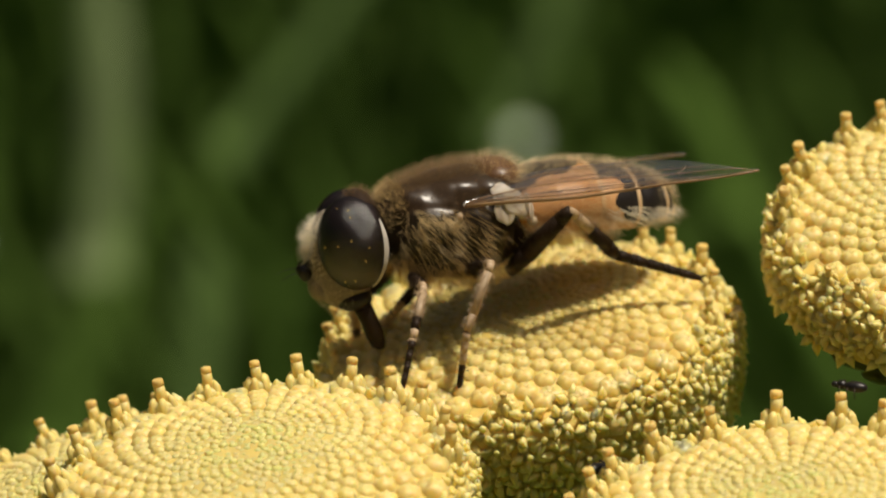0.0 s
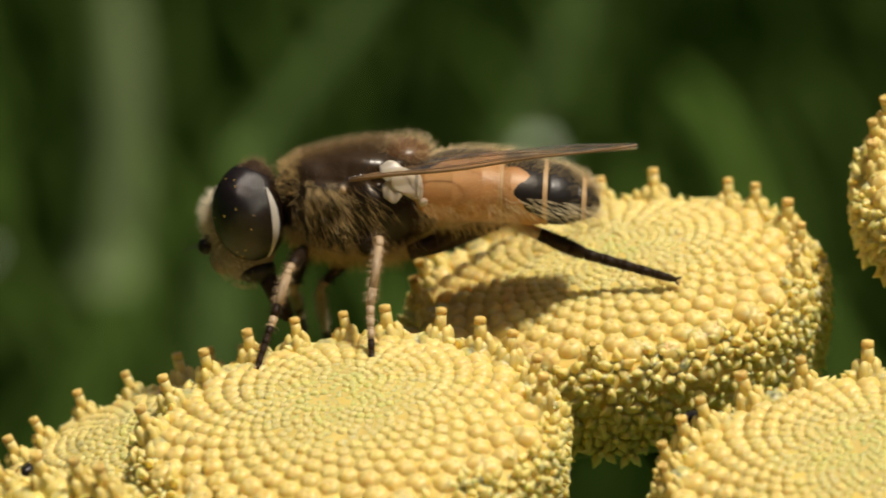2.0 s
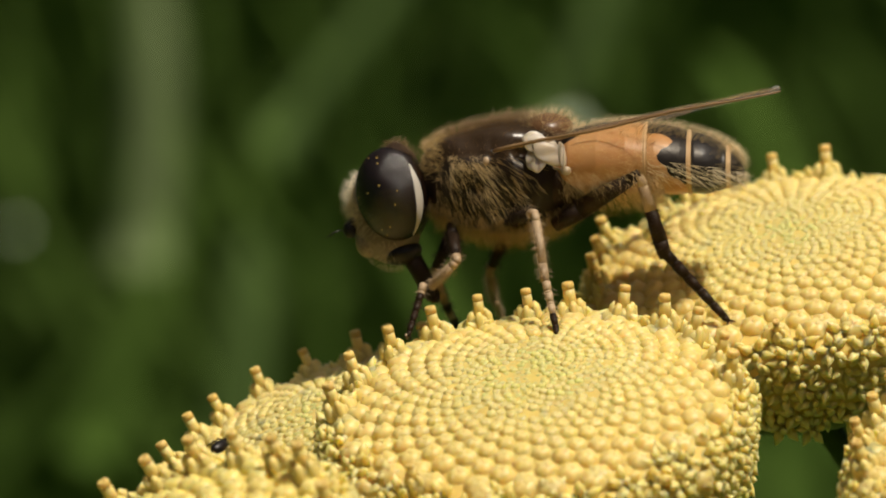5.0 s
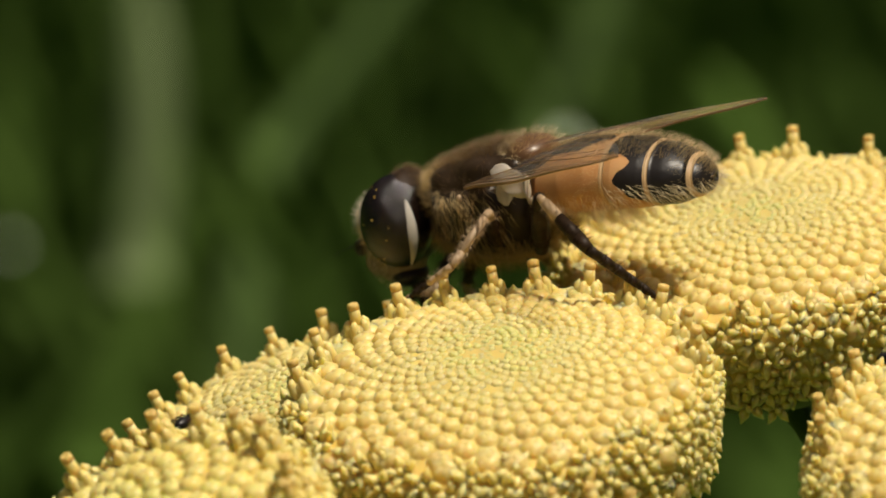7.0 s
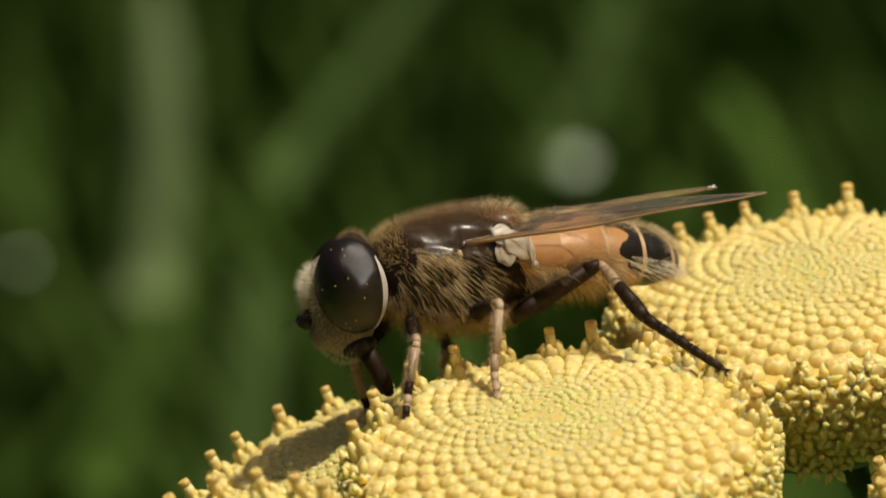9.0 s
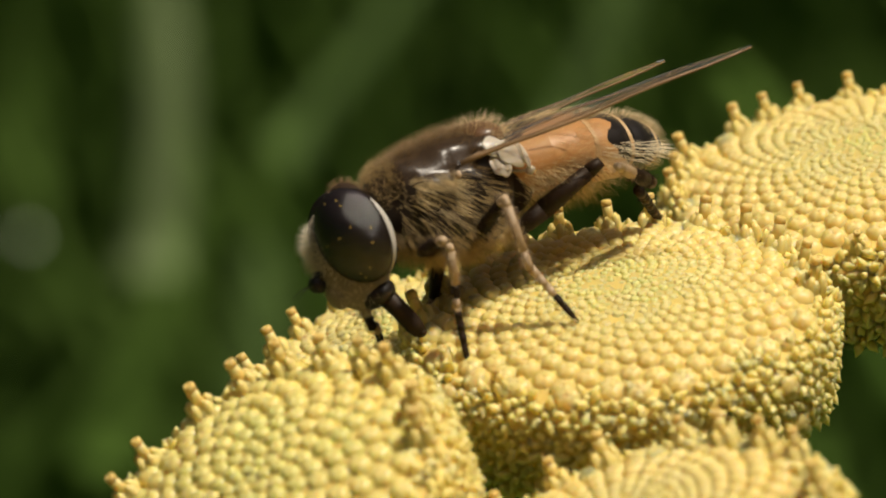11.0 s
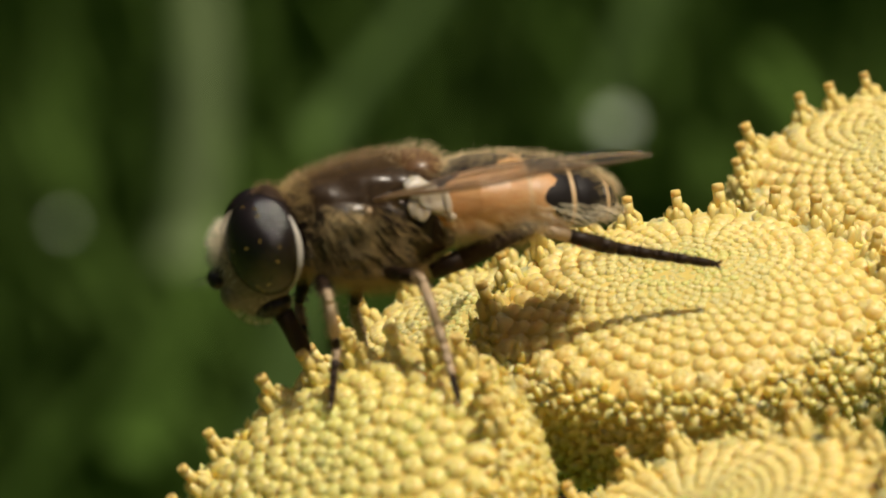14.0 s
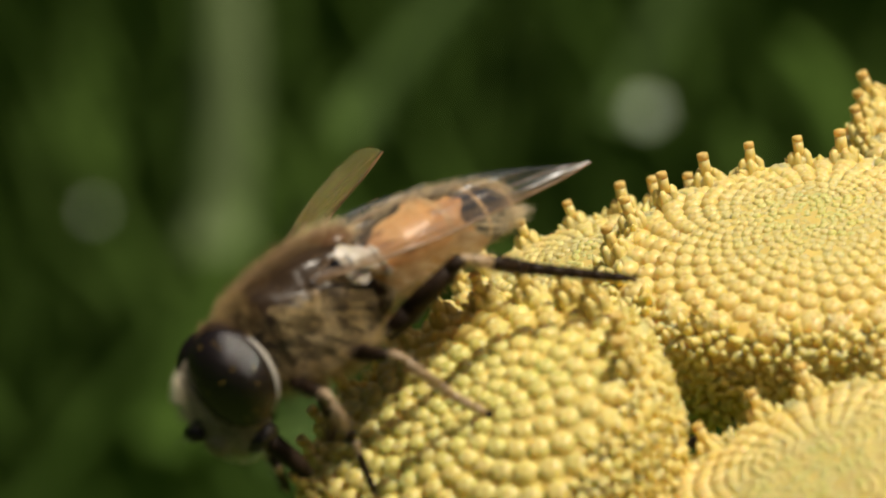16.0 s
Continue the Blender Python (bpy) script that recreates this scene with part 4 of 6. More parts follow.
    walk(head, [
        (0.0, pose(-0.000099, 0.000422, 0.000207, 0.00, 6.00, -10.51)),
        (0.5, pose(-0.000031, 0.000674, 0.000212, 0.00, 6.00, -17.31)),
        (1.0, pose(0.000046, 0.000893, 0.000298, 0.00, 8.00, -23.21)),
        (1.5, pose(0.000008, 0.000202, 0.000353, 0.00, 10.00, -5.48)),
        (2.0, pose(0.000070, -0.000014, 0.000409, 0.00, 12.00, 0.37)),
        (2.5, pose(0.000070, -0.000019, 0.000408, 0.00, 12.00, 0.50)),
        (3.0, pose(0.000117, -0.000043, 0.000408, 0.00, 12.00, 1.31)),
        (5.3, pose(0.000117, -0.000025, 0.000408, 0.00, 12.00, 0.76)),
        (5.5, pose(0.000117, -0.000027, 0.000408, 0.00, 12.00, 0.82)),
        (6.0, pose(0.000117, -0.000035, 0.000408, 0.00, 12.00, 1.07)),
        (6.5, pose(0.000052, -0.000132, 0.000207, 0.00, 6.00, 3.86)),
        (7.0, pose(0.000006, -0.000149, 0.000000, 0.00, -0.00, 4.27)),
        (7.5, pose(0.000006, -0.000152, 0.000000, 0.00, -0.00, 4.36)),
        (8.0, pose(0.000007, -0.000168, 0.000000, 0.00, -0.00, 4.81)),
        (8.5, pose(-0.000095, -0.000071, 0.000127, 0.00, 4.00, 1.50)),
        (9.0, pose(-0.000018, 0.000378, 0.000410, 0.00, 12.00, -9.83)),
        (9.5, pose(-0.000013, 0.000190, 0.000567, 0.00, 18.00, -4.47)),
        (10.0, pose(-0.000007, 0.000251, 0.000472, 0.00, 15.00, -6.42)),
        (12.3, pose(0.000103, 0.001017, 0.000472, 0.00, 15.00, -26.00)),
        (12.5, pose(0.000080, 0.000979, 0.000496, 0.00, 15.00, -24.87)),
        (13.0, pose(-0.000148, 0.000697, 0.000429, 0.00, 12.00, -16.10)),
        (13.5, pose(-0.000193, 0.000413, 0.000420, 0.00, 12.00, -9.23)),
        (14.0, pose(-0.000240, 0.000283, 0.000335, 0.00, 10.00, -5.93)),
        (14.5, pose(0.000067, 0.000196, 0.000369, 0.00, 20.00, -3.95)),
        (15.0, pose(-0.000135, 0.000231, 0.000364, 0.00, 19.00, -3.90)),
        (15.5, pose(-0.000004, 0.000452, 0.000247, 0.00, 16.00, -12.27)),
        (16.0, pose(-0.000316, 0.000451, 0.000068, 0.00, 8.00, -9.58)),
    ])
    walk(legs["left front femur"], [
        (0.0, pose(0.001300, 0.000800, -0.001500, -79.34, -1.14, 80.85)),
        (0.5, pose(0.001300, 0.000800, -0.001500, -79.10, 3.90, 74.71)),
        (1.0, pose(0.001300, 0.000800, -0.001500, -78.95, 3.42, 77.87)),
        (1.5, pose(0.001300, 0.000800, -0.001500, -79.54, 12.28, 72.53)),
        (2.0, pose(0.001300, 0.000800, -0.001500, -78.10, 13.16, 79.08)),
        (2.5, pose(0.001300, 0.000800, -0.001500, -78.29, 14.03, 78.14)),
        (3.0, pose(0.001300, 0.000800, -0.001500, -76.56, 6.90, 90.92)),
        (5.3, pose(0.001300, 0.000800, -0.001500, -61.97, 36.47, 103.83)),
        (5.5, pose(0.001300, 0.000800, -0.001500, -60.93, 35.63, 105.65)),
        (6.0, pose(0.001300, 0.000800, -0.001500, -80.35, -10.49, 79.38)),
        (6.5, pose(0.001300, 0.000800, -0.001500, -81.08, 13.57, 65.73)),
        (7.0, pose(0.001300, 0.000800, -0.001500, -70.79, 21.24, 96.38)),
        (7.5, pose(0.001300, 0.000800, -0.001500, -67.76, 18.80, 104.69)),
        (8.0, pose(0.001300, 0.000800, -0.001500, -78.97, 6.81, 75.54)),
        (8.5, pose(0.001300, 0.000800, -0.001500, -69.98, 2.64, 125.30)),
        (9.0, pose(0.001300, 0.000800, -0.001500, -78.41, 18.32, 77.45)),
        (9.5, pose(0.001300, 0.000800, -0.001500, -77.34, 5.61, 88.59)),
        (10.0, pose(0.001300, 0.000800, -0.001500, -82.81, -11.97, 92.36)),
        (12.3, pose(0.001300, 0.000800, -0.001500, -80.52, 11.68, 65.88)),
        (12.5, pose(0.001300, 0.000800, -0.001500, -81.14, 10.68, 59.52)),
        (13.0, pose(0.001300, 0.000800, -0.001500, -78.99, 8.18, 75.45)),
        (13.5, pose(0.001300, 0.000800, -0.001500, -81.44, 15.40, 64.03)),
        (14.0, pose(0.001300, 0.000800, -0.001500, -78.20, 6.58, 83.20)),
        (14.5, pose(0.001300, 0.000800, -0.001500, -78.21, 9.58, 80.47)),
        (15.0, pose(0.001300, 0.000800, -0.001500, -75.36, 9.57, 95.51)),
        (15.5, pose(0.001300, 0.000800, -0.001500, -79.43, 3.74, 62.34)),
        (16.0, pose(0.001300, 0.000800, -0.001500, -76.05, 16.84, 85.95)),
    ])
    walk(legs["left front tibia"], [
        (0.0, pose(0.001570, 0.002478, -0.001466, -121.14, 36.95, 58.45)),
        (0.5, pose(0.001747, 0.002436, -0.001616, 74.48, 55.73, -118.11)),
        (1.0, pose(0.001657, 0.002459, -0.001601, -127.47, 50.82, 42.53)),
        (1.5, pose(0.001799, 0.002385, -0.001862, -102.89, 46.81, 68.49)),
        (2.0, pose(0.001614, 0.002426, -0.001887, -104.84, 51.49, 70.98)),
        (2.5, pose(0.001639, 0.002414, -0.001912, -105.48, 46.71, 76.76)),
        (3.0, pose(0.001273, 0.002487, -0.001704, -65.15, 67.28, 104.85)),
        (5.3, pose(0.000973, 0.002127, -0.002510, 111.55, 21.75, -41.05)),
        (5.5, pose(0.000927, 0.002130, -0.002490, 90.19, 13.14, -50.98)),
        (6.0, pose(0.001608, 0.002443, -0.001190, 122.39, 67.71, -68.63)),
        (6.5, pose(0.001979, 0.002307, -0.001899, -75.79, 16.58, 115.54)),
        (7.0, pose(0.001124, 0.002375, -0.002116, 83.15, 8.55, -47.92)),
        (7.5, pose(0.000892, 0.002357, -0.002048, 101.17, 17.18, -41.87)),
        (8.0, pose(0.001722, 0.002435, -0.001702, -103.32, 14.19, 104.42)),
        (8.5, pose(0.000319, 0.002186, -0.001578, 118.56, 55.13, -66.59)),
        (9.0, pose(0.001651, 0.002375, -0.002034, -123.22, 70.29, 44.51)),
        (9.5, pose(0.001342, 0.002491, -0.001666, -99.80, 56.30, 70.46)),
        (10.0, pose(0.001232, 0.002462, -0.001148, 90.59, 68.24, -101.58)),
        (12.3, pose(0.001980, 0.002320, -0.001844, 80.64, 71.68, -112.66)),
        (12.5, pose(0.002147, 0.002240, -0.001815, -175.52, 72.11, -12.26)),
        (13.0, pose(0.001723, 0.002428, -0.001742, -173.13, 54.66, -7.02)),
        (13.5, pose(0.002018, 0.002273, -0.001952, 110.17, 63.47, -78.60)),
        (14.0, pose(0.001500, 0.002477, -0.001695, 65.32, 74.22, -129.19)),
        (14.5, pose(0.001577, 0.002453, -0.001783, -86.34, 71.11, 77.16)),
        (15.0, pose(0.001139, 0.002468, -0.001782, 36.51, 80.84, -159.30)),
        (15.5, pose(0.002087, 0.002302, -0.001611, 153.85, 42.03, -30.34)),
        (16.0, pose(0.001415, 0.002423, -0.001992, 67.22, 63.28, -126.86)),
    ])
    walk(legs["left front tarsus"], [
        (0.0, pose(0.002198, 0.003500, -0.002368, -118.96, 67.14, 38.24)),
        (0.5, pose(0.001349, 0.001691, -0.002855, 92.43, 65.62, -116.76)),
        (1.0, pose(0.002355, 0.003100, -0.002764, -97.64, 43.85, 50.88)),
        (1.5, pose(0.002175, 0.003340, -0.002955, -127.15, 43.03, 51.75)),
        (2.0, pose(0.001918, 0.003309, -0.003061, -105.50, 48.10, 72.00)),
        (2.5, pose(0.001875, 0.003415, -0.003004, -93.47, 58.92, 63.52)),
        (3.0, pose(0.001125, 0.003047, -0.003088, -81.37, 61.25, 77.40)),
        (5.3, pose(0.002024, 0.001212, -0.003066, -89.91, 52.22, 65.02)),
        (5.5, pose(0.001847, 0.000995, -0.002831, -86.89, 44.10, 66.49)),
        (6.0, pose(0.001815, 0.001913, -0.002578, 128.64, 51.98, -74.88)),
        (6.5, pose(0.001359, 0.003604, -0.002327, -73.84, 11.52, 117.00)),
        (7.0, pose(0.002118, 0.001274, -0.002339, 96.88, 15.89, -44.91)),
        (7.5, pose(0.001959, 0.001400, -0.002491, 115.84, 24.63, -41.58)),
        (8.0, pose(0.001359, 0.003843, -0.002069, -63.23, 17.69, 120.39)),
        (8.5, pose(0.000660, 0.001399, -0.002809, 170.24, 44.36, -21.88)),
        (9.0, pose(0.002011, 0.002730, -0.003446, -95.00, 60.39, 61.72)),
        (9.5, pose(0.001620, 0.003276, -0.002914, -81.60, 42.07, 73.90)),
        (10.0, pose(0.001120, 0.001917, -0.002541, -93.17, 61.88, 63.77)),
        (12.3, pose(0.001799, 0.001885, -0.003268, 70.02, 60.63, -123.61)),
        (12.5, pose(0.002598, 0.002142, -0.003243, -151.30, 53.13, 25.78)),
        (13.0, pose(0.002584, 0.002322, -0.002965, -158.69, 61.50, 1.19)),
        (13.5, pose(0.002150, 0.001616, -0.003294, -131.76, 53.88, 40.31)),
        (14.0, pose(0.001242, 0.002161, -0.003138, -104.47, 47.31, 68.50)),
        (14.5, pose(0.001685, 0.002927, -0.003202, 104.83, 71.24, -87.01)),
        (15.0, pose(0.000916, 0.002384, -0.003263, 104.38, 73.18, -88.00)),
        (15.5, pose(0.003049, 0.001740, -0.002615, -174.97, 75.12, -8.30)),
        (16.0, pose(0.001010, 0.001883, -0.003332, 77.97, 64.75, -114.70)),
    ])
    walk(legs["left mid femur"], [
        (0.0, pose(-0.000300, 0.001000, -0.001400, -83.88, -16.75, 88.72)),
        (0.5, pose(-0.000300, 0.001000, -0.001400, -82.63, -16.07, 84.66)),
        (1.0, pose(-0.000300, 0.001000, -0.001400, -80.25, -26.14, 73.23)),
        (1.5, pose(-0.000300, 0.001000, -0.001400, -105.80, -40.47, 108.69)),
        (2.0, pose(-0.000300, 0.001000, -0.001400, -87.09, -14.65, 108.25)),
        (2.5, pose(-0.000300, 0.001000, -0.001400, -85.10, -12.01, 108.34)),
        (3.0, pose(-0.000300, 0.001000, -0.001400, -79.59, -4.78, 114.35)),
        (5.3, pose(-0.000300, 0.001000, -0.001400, -83.45, -9.04, 117.17)),
        (5.5, pose(-0.000300, 0.001000, -0.001400, -84.70, -10.55, 114.40)),
        (6.0, pose(-0.000300, 0.001000, -0.001400, -84.46, -9.94, 116.82)),
        (6.5, pose(-0.000300, 0.001000, -0.001400, -87.89, -18.48, 101.30)),
        (7.0, pose(-0.000300, 0.001000, -0.001400, -113.74, -43.05, 116.02)),
        (7.5, pose(-0.000300, 0.001000, -0.001400, -105.24, -34.17, 113.88)),
        (8.0, pose(-0.000300, 0.001000, -0.001400, -104.45, -35.21, 111.67)),
        (8.5, pose(-0.000300, 0.001000, -0.001400, -105.12, -35.23, 112.53)),
        (9.0, pose(-0.000300, 0.001000, -0.001400, -83.98, -13.20, 96.73)),
        (9.5, pose(-0.000300, 0.001000, -0.001400, -94.82, -21.88, 113.88)),
        (10.0, pose(-0.000300, 0.001000, -0.001400, -93.72, -22.33, 110.34)),
        (12.3, pose(-0.000300, 0.001000, -0.001400, -83.35, -28.33, 79.45)),
        (12.5, pose(-0.000300, 0.001000, -0.001400, -89.00, -22.60, 97.18)),
        (13.0, pose(-0.000300, 0.001000, -0.001400, -79.77, -11.08, 75.20)),
        (13.5, pose(-0.000300, 0.001000, -0.001400, -82.24, -11.53, 87.87)),
        (14.0, pose(-0.000300, 0.001000, -0.001400, -80.84, -4.55, 105.64)),
        (14.5, pose(-0.000300, 0.001000, -0.001400, -101.95, -30.25, 113.13)),
        (15.0, pose(-0.000300, 0.001000, -0.001400, -98.01, -25.94, 112.16)),
        (15.5, pose(-0.000300, 0.001000, -0.001400, -79.18, -0.22, 87.41)),
        (16.0, pose(-0.000300, 0.001000, -0.001400, -73.56, 13.06, 97.56)),
    ])
    walk(legs["left mid tibia"], [
        (0.0, pose(-0.000257, 0.002914, -0.000824, -145.97, 66.97, 9.76)),
        (0.5, pose(-0.000121, 0.002913, -0.000847, -115.25, 53.53, 34.67)),
        (1.0, pose(0.000218, 0.002719, -0.000519, 125.35, 66.47, -64.48)),
        (1.5, pose(-0.000788, 0.002442, -0.000102, 124.44, 65.74, -87.18)),
        (2.0, pose(-0.000906, 0.002838, -0.000894, -77.52, 57.76, 81.29)),
        (2.5, pose(-0.000916, 0.002857, -0.000984, -78.91, 64.25, 80.52)),
        (3.0, pose(-0.001121, 0.002815, -0.001234, -52.34, 69.29, 109.60)),
        (5.3, pose(-0.001202, 0.002757, -0.001086, -48.78, 64.82, 113.58)),
        (5.5, pose(-0.001112, 0.002791, -0.001034, -53.12, 60.17, 109.32)),
        (6.0, pose(-0.001189, 0.002758, -0.001055, -53.41, 57.38, 109.40)),
        (6.5, pose(-0.000672, 0.002860, -0.000766, -83.86, 49.19, 71.96)),
        (7.0, pose(-0.000941, 0.002313, -0.000035, -83.90, 34.51, 68.09)),
        (7.5, pose(-0.000970, 0.002513, -0.000277, -82.00, 32.43, 71.02)),
        (8.0, pose(-0.000903, 0.002519, -0.000247, -164.78, 58.95, -4.97)),
        (8.5, pose(-0.000926, 0.002509, -0.000246, -60.86, 41.21, 104.03)),
        (9.0, pose(-0.000528, 0.002934, -0.000943, -99.42, 69.17, 59.39)),
        (9.5, pose(-0.001052, 0.002697, -0.000655, -60.21, 64.97, 101.25)),
        (10.0, pose(-0.000943, 0.002734, -0.000640, -48.59, 70.85, 113.56)),
        (12.3, pose(0.000022, 0.002731, -0.000451, 85.86, 75.91, -107.76)),
        (12.5, pose(-0.000531, 0.002832, -0.000632, 57.10, 68.87, -137.99)),
        (13.0, pose(0.000201, 0.002897, -0.001016, -120.11, 52.99, 50.03)),
        (13.5, pose(-0.000227, 0.002959, -0.001000, -94.46, 55.79, 70.84)),
        (14.0, pose(-0.000838, 0.002920, -0.001241, -54.49, 51.75, 102.03)),
        (14.5, pose(-0.000979, 0.002589, -0.000392, 25.14, 68.95, -171.82)),
        (15.0, pose(-0.000978, 0.002666, -0.000525, 26.79, 57.69, -171.64)),
        (15.5, pose(-0.000209, 0.002998, -0.001392, 77.93, 63.82, -114.65)),
        (16.0, pose(-0.000556, 0.002931, -0.001852, 41.49, 50.46, -157.92)),
    ])
    walk(legs["left mid tarsus"], [
        (0.0, pose(0.000514, 0.003047, -0.002664, 110.45, 75.51, -82.05)),
        (0.5, pose(0.000857, 0.003589, -0.002455, 82.54, 68.61, -110.20)),
        (1.0, pose(0.000562, 0.001999, -0.002353, 78.05, 54.21, -113.58)),
        (1.5, pose(-0.000747, 0.001621, -0.001925, 93.15, 49.26, -92.71)),
        (2.0, pose(-0.000744, 0.003892, -0.002586, -65.80, 58.88, 98.90)),
        (2.5, pose(-0.000773, 0.003714, -0.002785, -69.35, 62.67, 96.25)),
        (3.0, pose(-0.001359, 0.003482, -0.003104, -50.40, 62.68, 112.03)),
        (5.3, pose(-0.001542, 0.003537, -0.002896, -43.80, 61.64, 117.91)),
        (5.5, pose(-0.001441, 0.003729, -0.002769, -43.64, 59.97, 117.82)),
        (6.0, pose(-0.001547, 0.003775, -0.002739, -32.61, 61.62, 130.98)),
        (6.5, pose(-0.000267, 0.004103, -0.002280, -118.95, 23.68, 84.20)),
        (7.0, pose(-0.000326, 0.003842, -0.001168, -149.78, 26.81, -7.51)),
        (7.5, pose(-0.000421, 0.004110, -0.001349, 162.20, 28.48, -22.31)),
        (8.0, pose(0.000124, 0.002429, -0.001960, 169.33, 33.50, -20.84)),
        (8.5, pose(-0.001291, 0.003969, -0.001563, 94.54, 56.42, -93.90)),
        (9.0, pose(-0.000166, 0.003546, -0.002812, -77.09, 54.00, 83.75)),
        (9.5, pose(-0.001217, 0.003527, -0.002467, -48.28, 47.96, 105.22)),
        (10.0, pose(-0.001205, 0.003335, -0.002530, -31.93, 50.06, 115.55)),
        (12.3, pose(-0.000126, 0.002267, -0.002391, 24.60, 58.69, -173.48)),
        (12.5, pose(-0.001067, 0.002349, -0.002497, 18.09, 43.92, 177.56)),
        (13.0, pose(0.000975, 0.003820, -0.002613, -105.76, 55.98, 59.68)),
        (13.5, pose(0.000142, 0.004021, -0.002654, -84.51, 44.71, 78.03)),
        (14.0, pose(-0.001096, 0.004131, -0.002812, -65.42, 43.98, 91.83)),
        (14.5, pose(-0.001690, 0.002487, -0.002259, -33.96, 38.35, 111.71)),
        (15.0, pose(-0.002036, 0.002510, -0.002215, 34.98, 50.04, -164.89)),
        (15.5, pose(-0.000577, 0.002196, -0.003187, -69.87, 69.57, 91.00)),
        (16.0, pose(-0.001736, 0.002453, -0.003394, 14.37, 49.85, 174.76)),
    ])
    walk(legs["left hind femur"], [
        (0.0, pose(-0.001600, 0.000900, -0.001500, 154.97, -43.09, 120.00)),
        (0.5, pose(-0.001600, 0.000900, -0.001500, 163.32, -38.84, 113.34)),
        (1.0, pose(-0.001600, 0.000900, -0.001500, 167.87, -32.17, 109.19)),
        (1.5, pose(-0.001600, 0.000900, -0.001500, 127.19, -36.29, 139.63)),
        (2.0, pose(-0.001600, 0.000900, -0.001500, 89.31, -18.76, -165.59)),
        (2.5, pose(-0.001600, 0.000900, -0.001500, 88.67, -18.45, -163.51)),
        (3.0, pose(-0.001600, 0.000900, -0.001500, 89.08, -12.53, -164.78)),
        (5.3, pose(-0.001600, 0.000900, -0.001500, 108.64, -33.04, 159.34)),
        (5.5, pose(-0.001600, 0.000900, -0.001500, 111.53, -35.50, 156.93)),
        (6.0, pose(-0.001600, 0.000900, -0.001500, 114.10, -34.26, 152.79)),
        (6.5, pose(-0.001600, 0.000900, -0.001500, 132.91, -40.66, 136.36)),
        (7.0, pose(-0.001600, 0.000900, -0.001500, 148.44, -39.64, 122.72)),
        (7.5, pose(-0.001600, 0.000900, -0.001500, 150.87, -37.37, 120.01)),
        (8.0, pose(-0.001600, 0.000900, -0.001500, 133.83, -33.07, 130.98)),
        (8.5, pose(-0.001600, 0.000900, -0.001500, 95.94, -13.15, 167.27)),
        (9.0, pose(-0.001600, 0.000900, -0.001500, 111.60, -32.56, 152.01)),
        (9.5, pose(-0.001600, 0.000900, -0.001500, 97.56, -23.59, 173.85)),
        (10.0, pose(-0.001600, 0.000900, -0.001500, 101.29, -21.91, 163.58)),
        (12.3, pose(-0.001600, 0.000900, -0.001500, 141.11, -37.18, 106.63)),
        (12.5, pose(-0.001600, 0.000900, -0.001500, 162.63, -41.76, 91.54)),
        (13.0, pose(-0.001600, 0.000900, -0.001500, 153.40, -41.96, 121.71)),
        (13.5, pose(-0.001600, 0.000900, -0.001500, 134.47, -37.68, 135.30)),
        (14.0, pose(-0.001600, 0.000900, -0.001500, 101.49, -22.74, 168.61)),
        (14.5, pose(-0.001600, 0.000900, -0.001500, 129.50, -40.73, 141.22)),
        (15.0, pose(-0.001600, 0.000900, -0.001500, 131.23, -39.87, 138.97)),
        (15.5, pose(-0.001600, 0.000900, -0.001500, 139.52, -31.23, 129.46)),
        (16.0, pose(-0.001600, 0.000900, -0.001500, 131.66, -22.47, 127.70)),
    ])
